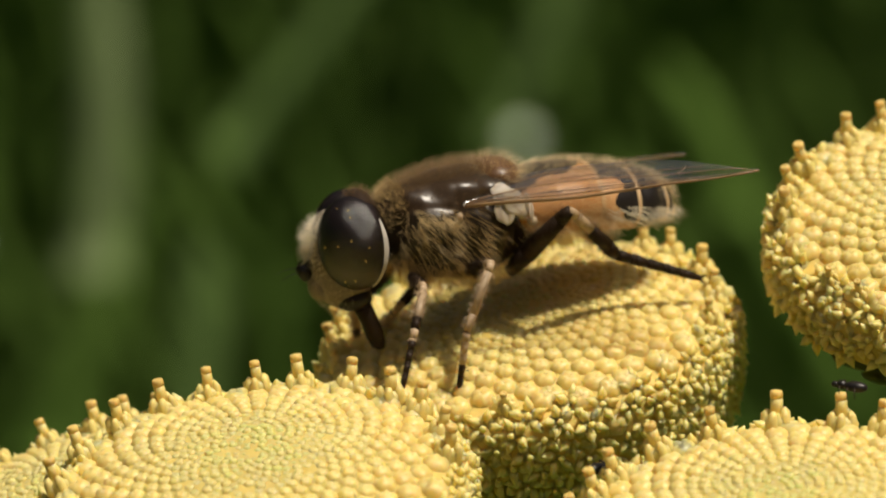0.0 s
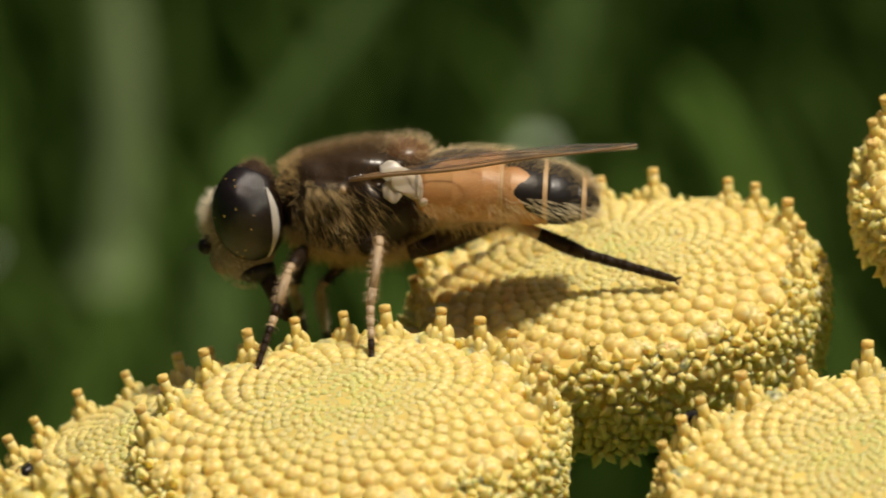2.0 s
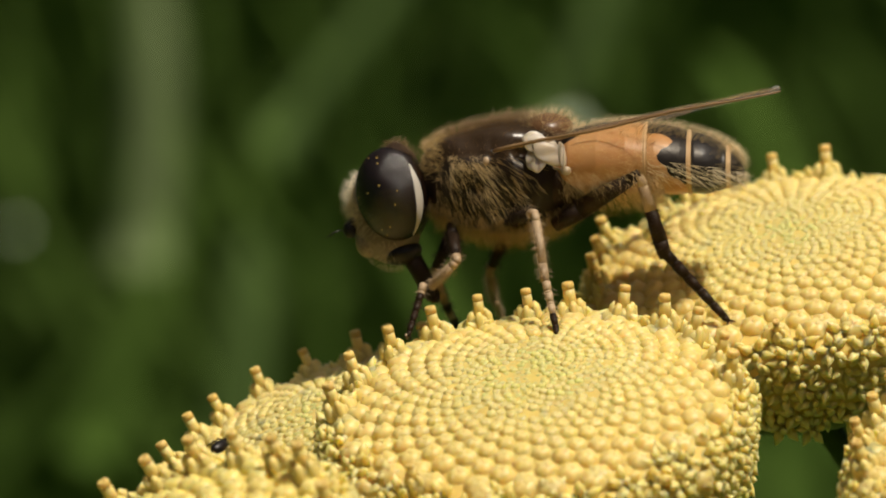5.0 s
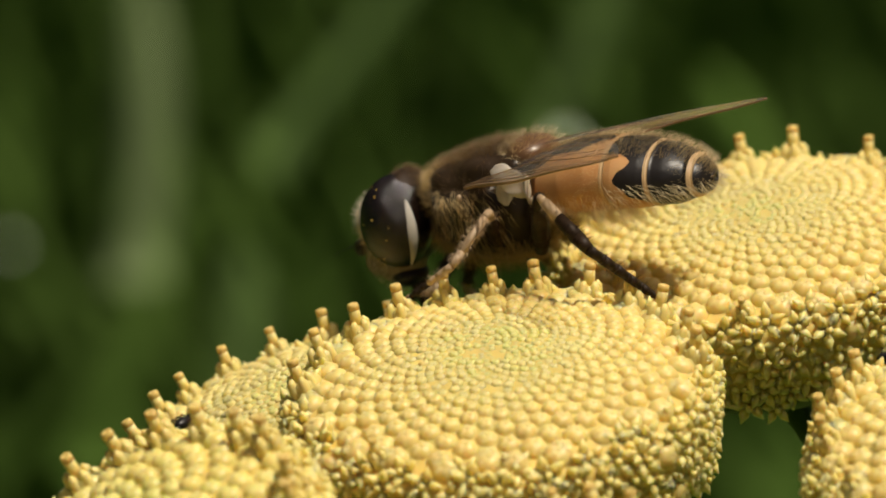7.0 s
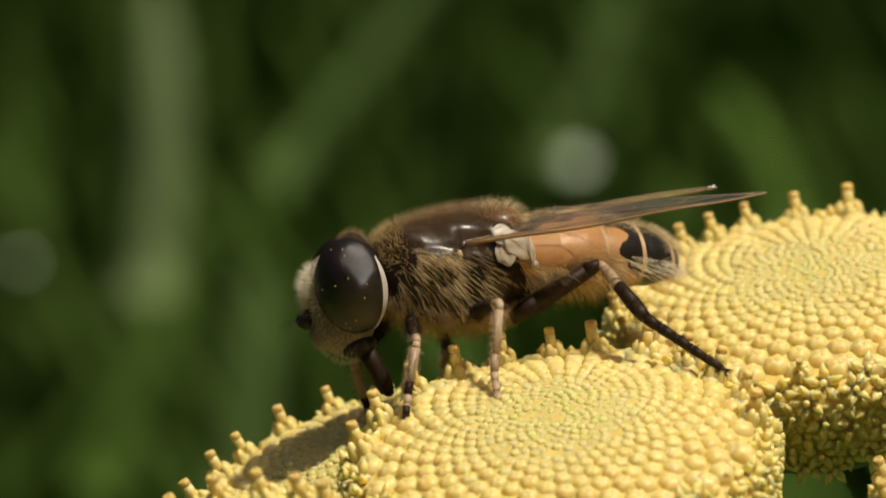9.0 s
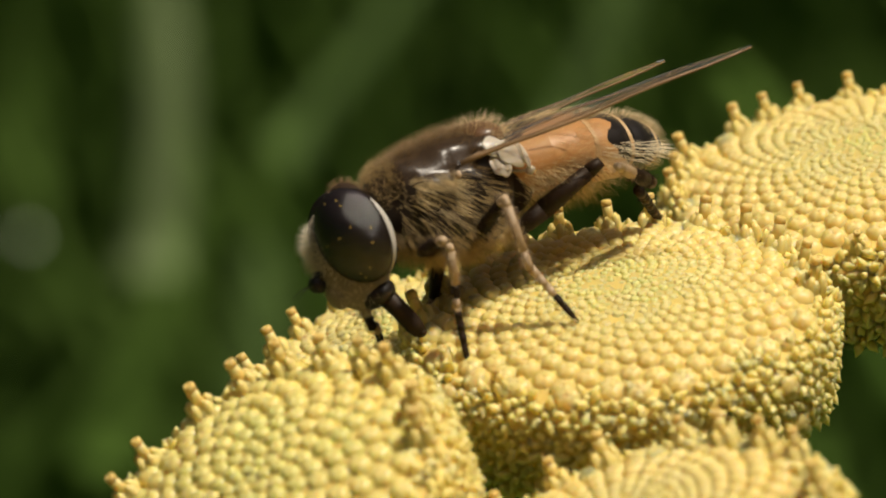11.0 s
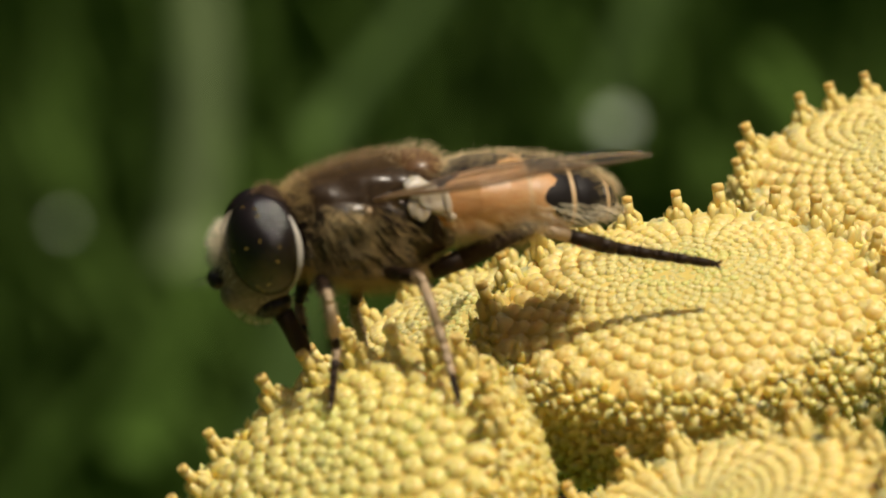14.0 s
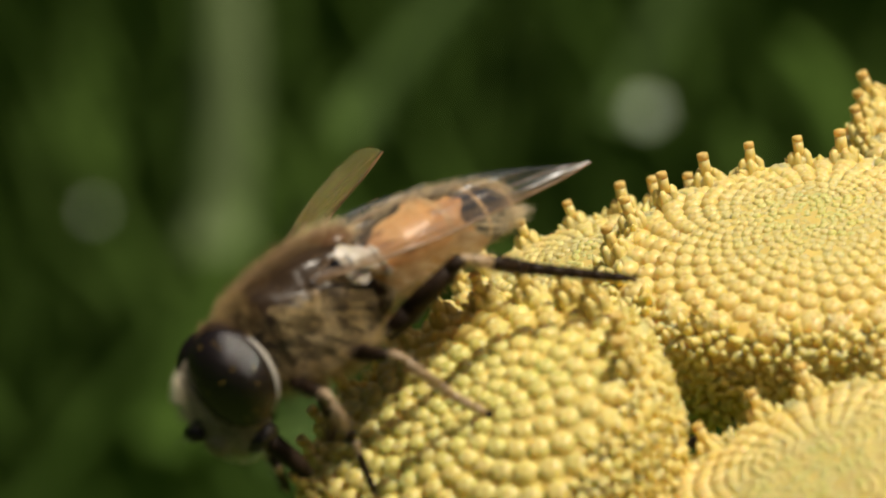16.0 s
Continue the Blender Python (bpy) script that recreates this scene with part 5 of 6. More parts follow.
    walk(legs["left hind tibia"], [
        (0.0, pose(-0.002659, 0.002734, 0.000481, 98.17, 39.19, -155.82)),
        (0.5, pose(-0.002495, 0.002974, 0.000319, 91.43, 30.03, -165.80)),
        (1.0, pose(-0.002407, 0.003219, 0.000044, 86.78, 19.53, -178.29)),
        (1.5, pose(-0.003381, 0.002414, 0.000216, 94.41, 36.85, -161.34)),
        (2.0, pose(-0.004259, 0.000217, -0.000567, 88.48, 22.52, -173.26)),
        (2.5, pose(-0.004238, 0.000119, -0.000583, 89.46, 24.83, -170.05)),
        (3.0, pose(-0.004332, 0.000157, -0.000871, 90.88, 21.40, -166.08)),
        (5.3, pose(-0.003875, 0.001758, 0.000081, 129.35, 73.64, -127.91)),
        (5.5, pose(-0.003772, 0.001825, 0.000184, 136.47, 71.27, -120.30)),
        (6.0, pose(-0.003732, 0.001996, 0.000132, 127.54, 65.08, -128.35)),
        (6.5, pose(-0.003192, 0.002418, 0.000390, 127.61, 44.72, -120.31)),
        (7.0, pose(-0.002807, 0.002779, 0.000350, 63.42, 34.86, 150.11)),
        (7.5, pose(-0.002753, 0.002896, 0.000261, 66.90, 25.45, 146.49)),
        (8.0, pose(-0.003194, 0.002734, 0.000082, 161.43, 43.45, -90.46)),
        (8.5, pose(-0.004354, 0.001522, -0.000840, 122.90, 35.54, -124.22)),
        (9.0, pose(-0.003758, 0.002047, 0.000061, 13.53, 35.86, 108.96)),
        (9.5, pose(-0.004242, 0.001185, -0.000339, 14.85, 19.32, 106.34)),
        (10.0, pose(-0.004181, 0.001660, -0.000418, 70.58, 19.59, -141.10)),
        (12.3, pose(-0.002261, 0.003114, 0.000253, 99.97, 29.90, -149.31)),
        (12.5, pose(-0.001658, 0.003062, 0.000431, 98.22, 46.77, -157.52)),
        (13.0, pose(-0.002733, 0.002734, 0.000438, 97.98, 33.46, -154.31)),
        (13.5, pose(-0.003231, 0.002514, 0.000273, 97.47, 29.28, -153.61)),
        (14.0, pose(-0.004222, 0.001428, -0.000379, 88.22, 17.80, -174.42)),
        (14.5, pose(-0.003313, 0.002276, 0.000393, 96.60, 46.93, -159.63)),
        (15.0, pose(-0.003279, 0.002361, 0.000359, 96.53, 37.47, -158.00)),
        (15.5, pose(-0.003176, 0.002814, 0.000003, 98.62, 35.09, -153.69)),
        (16.0, pose(-0.003239, 0.003020, -0.000392, 93.76, 25.39, -159.87)),
    ])
    walk(legs["left hind tarsus"], [
        (0.0, pose(-0.004356, 0.001972, -0.001036, 85.35, 18.03, 176.60)),
        (0.5, pose(-0.004509, 0.002464, -0.000883, 84.52, 12.30, 166.98)),
        (1.0, pose(-0.004668, 0.003151, -0.000758, 85.90, 8.18, 164.89)),
        (1.5, pose(-0.005201, 0.001799, -0.001223, 84.13, 13.71, 165.48)),
        (2.0, pose(-0.006461, -0.000043, -0.001487, 86.88, 13.78, 177.79)),
        (2.5, pose(-0.006383, -0.000257, -0.001590, 87.59, 16.77, -177.41)),
        (3.0, pose(-0.006501, -0.000381, -0.001746, 89.88, 16.92, -168.69)),
        (5.3, pose(-0.004290, 0.001225, -0.002222, 82.60, 51.53, -177.95)),
        (5.5, pose(-0.004161, 0.001159, -0.002089, 88.61, 51.52, -170.18)),
        (6.0, pose(-0.004359, 0.001203, -0.002044, 96.56, 51.17, -160.03)),
        (6.5, pose(-0.004053, 0.000946, -0.001299, 91.78, 42.42, -166.16)),
        (7.0, pose(-0.004514, 0.003760, -0.001022, 128.60, 43.20, -117.79)),
        (7.5, pose(-0.004560, 0.004092, -0.000771, 108.57, 44.15, -142.12)),
        (8.0, pose(-0.003208, 0.000992, -0.001569, 93.45, 41.09, -163.55)),
        (8.5, pose(-0.005453, -0.000093, -0.002235, 81.19, 40.15, 177.85)),
        (9.0, pose(-0.004390, 0.003887, -0.001345, 62.97, 31.44, 143.14)),
        (9.5, pose(-0.004879, 0.003358, -0.001134, 99.67, 41.73, -154.32)),
        (10.0, pose(-0.005940, 0.000241, -0.001222, 109.46, 22.32, -125.14)),
        (12.3, pose(-0.004051, 0.002052, -0.000944, 88.30, 18.95, -173.91)),
        (12.5, pose(-0.003177, 0.002434, -0.001318, 77.36, 22.45, 161.18)),
        (13.0, pose(-0.004538, 0.001866, -0.000885, 84.47, 10.73, 164.35)),
        (13.5, pose(-0.005106, 0.001584, -0.000901, 82.75, 9.88, 157.02)),
        (14.0, pose(-0.006496, 0.001206, -0.001113, 85.34, 10.31, 167.71)),
        (14.5, pose(-0.004850, 0.001706, -0.001361, 86.18, 26.09, -177.33)),
        (15.0, pose(-0.005045, 0.001648, -0.001101, 77.45, 20.65, 159.46)),
        (15.5, pose(-0.004936, 0.001944, -0.001376, 76.98, 33.82, 168.24)),
        (16.0, pose(-0.005274, 0.002274, -0.001421, 65.56, 29.31, 145.85)),
    ])
    walk(legs["right front femur"], [
        (0.0, pose(0.001300, -0.000800, -0.001500, 109.57, 46.85, -38.03)),
        (0.5, pose(0.001300, -0.000800, -0.001500, 104.44, 26.65, -24.11)),
        (1.0, pose(0.001300, -0.000800, -0.001500, 111.33, 36.72, -27.73)),
        (1.5, pose(0.001300, -0.000800, -0.001500, 129.40, 29.58, -4.30)),
        (2.0, pose(0.001300, -0.000800, -0.001500, 98.15, 59.55, -57.49)),
        (2.5, pose(0.001300, -0.000800, -0.001500, 100.94, 59.40, -54.29)),
        (3.0, pose(0.001300, -0.000800, -0.001500, 103.72, 59.17, -51.12)),
        (5.3, pose(0.001300, -0.000800, -0.001500, 115.84, 57.14, -37.18)),
        (5.5, pose(0.001300, -0.000800, -0.001500, 116.82, 56.90, -36.05)),
        (6.0, pose(0.001300, -0.000800, -0.001500, 119.19, 56.24, -33.30)),
        (6.5, pose(0.001300, -0.000800, -0.001500, 121.46, 55.53, -30.65)),
        (7.0, pose(0.001300, -0.000800, -0.001500, 123.63, 54.77, -28.12)),
        (7.5, pose(0.001300, -0.000800, -0.001500, 125.69, 53.97, -25.71)),
        (8.0, pose(0.001300, -0.000800, -0.001500, 127.64, 53.12, -23.41)),
        (8.5, pose(0.001300, -0.000800, -0.001500, 129.49, 52.25, -21.22)),
        (9.0, pose(0.001300, -0.000800, -0.001500, 131.24, 51.34, -19.15)),
        (9.5, pose(0.001300, -0.000800, -0.001500, 154.50, 61.05, -3.62)),
        (10.0, pose(0.001300, -0.000800, -0.001500, 85.43, 40.73, -67.52)),
        (12.3, pose(0.001300, -0.000800, -0.001500, 91.62, 25.55, -45.99)),
        (12.5, pose(0.001300, -0.000800, -0.001500, 100.29, 32.96, -38.56)),
        (13.0, pose(0.001300, -0.000800, -0.001500, 116.61, 31.92, -16.95)),
        (13.5, pose(0.001300, -0.000800, -0.001500, 150.53, 57.21, -5.68)),
        (14.0, pose(0.001300, -0.000800, -0.001500, 70.30, 42.67, -90.56)),
        (14.5, pose(0.001300, -0.000800, -0.001500, 72.27, 63.50, -87.79)),
        (15.0, pose(0.001300, -0.000800, -0.001500, 117.13, 74.24, -42.53)),
        (15.5, pose(0.001300, -0.000800, -0.001500, 82.87, 8.96, -40.69)),
        (16.0, pose(0.001300, -0.000800, -0.001500, 73.64, 51.24, -85.66)),
    ])
    walk(legs["right front tibia"], [
        (0.0, pose(0.002216, -0.001516, -0.002740, 53.16, 40.38, -113.97)),
        (0.5, pose(0.002687, -0.001421, -0.002262, 89.20, 58.72, -67.55)),
        (1.0, pose(0.002506, -0.001434, -0.002516, 153.67, 68.70, -6.26)),
        (1.5, pose(0.002774, -0.000911, -0.002339, 86.97, 16.40, -44.15)),
        (2.0, pose(0.001763, -0.001527, -0.002965, 69.09, 33.47, -94.23)),
        (2.5, pose(0.001805, -0.001503, -0.002963, 67.52, 35.43, -96.16)),
        (3.0, pose(0.001847, -0.001478, -0.002960, 65.77, 37.41, -98.22)),
        (5.3, pose(0.002035, -0.001357, -0.002928, 54.88, 46.30, -109.97)),
        (5.5, pose(0.002051, -0.001346, -0.002924, 53.70, 47.02, -111.18)),
        (6.0, pose(0.002090, -0.001319, -0.002913, 50.56, 48.77, -114.36)),
        (6.5, pose(0.002128, -0.001291, -0.002902, 47.17, 50.42, -117.75)),
        (7.0, pose(0.002165, -0.001262, -0.002889, 43.55, 51.94, -121.33)),
        (7.5, pose(0.002201, -0.001234, -0.002875, 39.70, 53.33, -125.11)),
        (8.0, pose(0.002236, -0.001205, -0.002860, 35.66, 54.58, -129.05)),
        (8.5, pose(0.002270, -0.001177, -0.002844, 31.45, 55.66, -133.13)),
        (9.0, pose(0.002303, -0.001148, -0.002828, 27.12, 56.58, -137.31)),
        (9.5, pose(0.002121, -0.000852, -0.002988, 46.75, 60.06, -116.37)),
        (10.0, pose(0.001793, -0.001990, -0.002609, -82.86, 41.94, 105.23)),
        (12.3, pose(0.002366, -0.001903, -0.002233, -122.60, 31.37, 44.40)),
        (12.5, pose(0.002415, -0.001689, -0.002425, -149.63, 62.28, 41.46)),
        (13.0, pose(0.002680, -0.001221, -0.002399, 80.16, 30.81, -74.29)),
        (13.5, pose(0.002216, -0.000891, -0.002929, 61.53, 41.51, -102.95)),
        (14.0, pose(0.001288, -0.002050, -0.002652, -89.23, 23.77, 82.85)),
        (14.5, pose(0.001329, -0.001558, -0.003021, 61.87, 44.91, -101.62)),
        (15.0, pose(0.001640, -0.001112, -0.003136, 66.65, 58.12, -94.16)),
        (15.5, pose(0.002573, -0.001895, -0.001765, -48.69, -4.08, 33.85)),
        (16.0, pose(0.001381, -0.001861, -0.002826, -93.57, 19.76, 64.60)),
    ])
    walk(legs["right front tarsus"], [
        (0.0, pose(0.001752, -0.002560, -0.003712, 57.72, 34.65, -110.62)),
        (0.5, pose(0.002984, -0.002140, -0.003544, 60.95, 36.88, -105.28)),
        (1.0, pose(0.003048, -0.001493, -0.003914, 79.43, 56.51, -78.81)),
        (1.5, pose(0.003807, -0.001913, -0.002763, 88.35, 30.43, -57.55)),
        (2.0, pose(0.001671, -0.002774, -0.003793, 70.29, 31.21, -92.89)),
        (2.5, pose(0.001674, -0.002718, -0.003833, 69.36, 31.42, -94.42)),
        (3.0, pose(0.001677, -0.002658, -0.003871, 68.41, 31.61, -95.97)),
        (5.3, pose(0.001681, -0.002331, -0.004012, 63.68, 32.25, -103.27)),
        (5.5, pose(0.001681, -0.002300, -0.004021, 63.24, 32.29, -103.91)),
        (6.0, pose(0.001682, -0.002219, -0.004041, 62.14, 32.37, -105.51)),
        (6.5, pose(0.001683, -0.002136, -0.004058, 61.02, 32.42, -107.12)),
        (7.0, pose(0.001684, -0.002052, -0.004070, 59.89, 32.46, -108.72)),
        (7.5, pose(0.001686, -0.001967, -0.004078, 58.73, 32.48, -110.32)),
        (8.0, pose(0.001689, -0.001881, -0.004082, 57.56, 32.47, -111.91)),
        (8.5, pose(0.001692, -0.001794, -0.004083, 56.38, 32.45, -113.49)),
        (9.0, pose(0.001696, -0.001708, -0.004080, 55.19, 32.40, -115.06)),
        (9.5, pose(0.001789, -0.001523, -0.004287, 58.36, 37.41, -108.57)),
        (10.0, pose(0.001500, -0.000914, -0.003612, 56.16, 35.73, -112.17)),
        (12.3, pose(0.003280, -0.001007, -0.003014, 47.43, 30.82, -125.15)),
        (12.5, pose(0.002938, -0.001227, -0.003753, 59.40, 45.78, -104.57)),
        (13.0, pose(0.003029, -0.002461, -0.003167, 72.56, 25.46, -90.50)),
        (13.5, pose(0.001965, -0.001986, -0.003923, 62.90, 39.69, -101.63)),
        (14.0, pose(0.001459, -0.000688, -0.003257, 58.82, 37.97, -107.75)),
        (14.5, pose(0.001115, -0.002598, -0.004081, 63.66, 41.42, -100.09)),
        (15.0, pose(0.001583, -0.001902, -0.004410, 64.99, 52.78, -96.45)),
        (15.5, pose(0.003816, -0.001062, -0.001658, 71.27, 8.32, -109.27)),
        (16.0, pose(0.001986, -0.000586, -0.003333, 57.99, 26.66, -114.78)),
    ])
    walk(legs["right mid femur"], [
        (0.0, pose(-0.000300, -0.001000, -0.001400, 135.38, 47.83, -13.60)),
        (0.5, pose(-0.000300, -0.001000, -0.001400, 135.38, 47.83, -13.60)),
        (1.0, pose(-0.000300, -0.001000, -0.001400, 135.38, 47.83, -13.60)),
        (1.5, pose(-0.000300, -0.001000, -0.001400, 135.38, 47.83, -13.60)),
        (2.0, pose(-0.000300, -0.001000, -0.001400, 135.38, 47.83, -13.60)),
        (2.5, pose(-0.000300, -0.001000, -0.001400, 144.79, 51.42, -7.95)),
        (3.0, pose(-0.000300, -0.001000, -0.001400, 93.96, 32.75, -48.83)),
        (5.3, pose(-0.000300, -0.001000, -0.001400, 98.37, 49.60, -53.15)),
        (5.5, pose(-0.000300, -0.001000, -0.001400, 97.99, 46.34, -51.98)),
        (6.0, pose(-0.000300, -0.001000, -0.001400, 87.24, 31.70, -60.55)),
        (6.5, pose(-0.000300, -0.001000, -0.001400, 83.88, 33.95, -67.95)),
        (7.0, pose(-0.000300, -0.001000, -0.001400, 79.51, 35.83, -76.20)),
        (7.5, pose(-0.000300, -0.001000, -0.001400, 74.25, 37.16, -85.09)),
        (8.0, pose(-0.000300, -0.001000, -0.001400, 68.38, 37.80, -94.21)),
        (8.5, pose(-0.000300, -0.001000, -0.001400, 62.27, 37.74, -103.14)),
        (9.0, pose(-0.000300, -0.001000, -0.001400, 56.25, 37.07, -111.46)),
        (9.5, pose(-0.000300, -0.001000, -0.001400, 58.60, 41.36, -106.84)),
        (10.0, pose(-0.000300, -0.001000, -0.001400, 62.13, 45.77, -101.10)),
        (12.3, pose(-0.000300, -0.001000, -0.001400, 100.83, 60.03, -54.66)),
        (12.5, pose(-0.000300, -0.001000, -0.001400, 105.50, 60.22, -49.59)),
        (13.0, pose(-0.000300, -0.001000, -0.001400, 116.79, 59.90, -37.53)),
        (13.5, pose(-0.000300, -0.001000, -0.001400, 126.91, 58.67, -26.95)),
        (14.0, pose(-0.000300, -0.001000, -0.001400, 71.65, 48.36, -88.28)),
        (14.5, pose(-0.000300, -0.001000, -0.001400, 65.07, 54.93, -96.18)),
        (15.0, pose(-0.000300, -0.001000, -0.001400, 55.26, 60.80, -106.95)),
        (15.5, pose(-0.000300, -0.001000, -0.001400, 55.26, 60.80, -106.95)),
        (16.0, pose(-0.000300, -0.001000, -0.001400, 55.26, 60.80, -106.95)),
    ])
    walk(legs["right mid tibia"], [
        (0.0, pose(0.001005, -0.001316, -0.002882, 72.19, 32.54, -89.21)),
        (0.5, pose(0.001005, -0.001316, -0.002882, 72.19, 32.54, -89.21)),
        (1.0, pose(0.001005, -0.001316, -0.002882, 72.19, 32.54, -89.21)),
        (1.5, pose(0.001005, -0.001316, -0.002882, 72.19, 32.54, -89.21)),
        (2.0, pose(0.001005, -0.001316, -0.002882, 72.19, 32.54, -89.21)),
        (2.5, pose(0.000935, -0.001173, -0.002963, 72.87, 25.43, -89.87)),
        (3.0, pose(0.000807, -0.002266, -0.002482, 76.18, 15.60, -85.35)),
        (5.3, pose(0.000477, -0.002037, -0.002923, 72.06, 27.04, -90.95)),
        (5.5, pose(0.000550, -0.002088, -0.002847, 71.30, 27.39, -92.33)),
        (6.0, pose(0.000537, -0.002482, -0.002451, 74.17, 18.86, -89.63)),
        (6.5, pose(0.000323, -0.002538, -0.002517, 72.84, 19.18, -92.86)),
        (7.0, pose(0.000087, -0.002575, -0.002571, 71.41, 19.45, -96.15)),
        (7.5, pose(-0.000164, -0.002588, -0.002608, 69.88, 19.66, -99.47)),
        (8.0, pose(-0.000416, -0.002576, -0.002626, 68.25, 19.81, -102.80)),
        (8.5, pose(-0.000659, -0.002540, -0.002624, 66.54, 19.90, -106.12)),
        (9.0, pose(-0.000884, -0.002485, -0.002606, 64.75, 19.93, -109.41)),
        (9.5, pose(-0.000735, -0.002437, -0.002721, 64.09, 21.13, -109.55)),
        (10.0, pose(-0.000569, -0.002369, -0.002833, 63.42, 22.33, -109.70)),
        (12.3, pose(0.000278, -0.001815, -0.003133, 60.49, 27.88, -110.41)),
        (12.5, pose(0.000344, -0.001756, -0.003136, 60.24, 28.36, -110.47)),
        (13.0, pose(0.000495, -0.001611, -0.003130, 59.64, 29.55, -110.64)),
        (13.5, pose(0.000627, -0.001471, -0.003108, 59.04, 30.75, -110.80)),
        (14.0, pose(-0.000260, -0.002328, -0.002895, 59.05, 31.76, -110.25)),
        (14.5, pose(-0.000424, -0.002142, -0.003037, 62.07, 32.03, -105.79)),
        (15.0, pose(-0.000585, -0.001933, -0.003146, 64.98, 32.14, -101.31)),
        (15.5, pose(-0.000585, -0.001933, -0.003146, 64.98, 32.14, -101.31)),
        (16.0, pose(-0.000585, -0.001933, -0.003146, 64.98, 32.14, -101.31)),
    ])
    walk(legs["right mid tarsus"], [
        (0.0, pose(0.001028, -0.003002, -0.003958, 70.56, 30.00, -92.79)),
        (0.5, pose(0.001028, -0.003002, -0.003958, 70.56, 30.00, -92.79)),
        (1.0, pose(0.001028, -0.003002, -0.003958, 70.56, 30.00, -92.79)),
        (1.5, pose(0.001028, -0.003002, -0.003958, 70.56, 30.00, -92.79)),
        (2.0, pose(0.001028, -0.003002, -0.003958, 70.56, 30.00, -92.79)),
        (2.5, pose(0.000939, -0.002979, -0.003822, 72.20, 27.75, -90.44)),
        (3.0, pose(0.000963, -0.004186, -0.003020, -80.90, 19.62, 103.18)),
        (5.3, pose(0.000448, -0.003819, -0.003832, 69.88, 25.09, -96.10)),
        (5.5, pose(0.000478, -0.003862, -0.003767, 70.39, 31.44, -92.64)),
        (6.0, pose(0.000549, -0.004374, -0.003098, -80.49, 16.44, 103.37)),
        (6.5, pose(0.000229, -0.004424, -0.003174, -78.49, 23.88, 110.66)),
        (7.0, pose(-0.000115, -0.004450, -0.003237, -68.64, 36.92, 127.43)),
        (7.5, pose(-0.000473, -0.004446, -0.003281, -26.35, 50.42, 172.56)),
        (8.0, pose(-0.000833, -0.004411, -0.003304, 30.02, 41.78, -137.82)),
        (8.5, pose(-0.001182, -0.004347, -0.003305, 53.47, 29.81, -118.70)),
        (9.0, pose(-0.001509, -0.004258, -0.003287, 62.68, 22.65, -110.68)),
        (9.5, pose(-0.001359, -0.004195, -0.003442, 61.81, 23.23, -111.61)),
        (10.0, pose(-0.001192, -0.004111, -0.003593, 60.93, 23.80, -112.55)),
        (12.3, pose(-0.000339, -0.003472, -0.004068, 56.52, 26.35, -116.99)),
        (12.5, pose(-0.000272, -0.003405, -0.004086, 56.11, 26.56, -117.39)),
        (13.0, pose(-0.000118, -0.003239, -0.004117, 55.08, 27.09, -118.38)),
        (13.5, pose(0.000016, -0.003078, -0.004131, 54.02, 27.62, -119.38)),
        (14.0, pose(-0.000849, -0.003924, -0.003947, 61.14, 29.97, -108.22)),
        (14.5, pose(-0.000885, -0.003774, -0.004098, 62.92, 32.48, -104.31)),
        (15.0, pose(-0.000917, -0.003594, -0.004210, 65.02, 34.86, -100.18)),
        (15.5, pose(-0.000917, -0.003594, -0.004210, 65.02, 34.86, -100.18)),
        (16.0, pose(-0.000917, -0.003594, -0.004210, 65.02, 34.86, -100.18)),
    ])
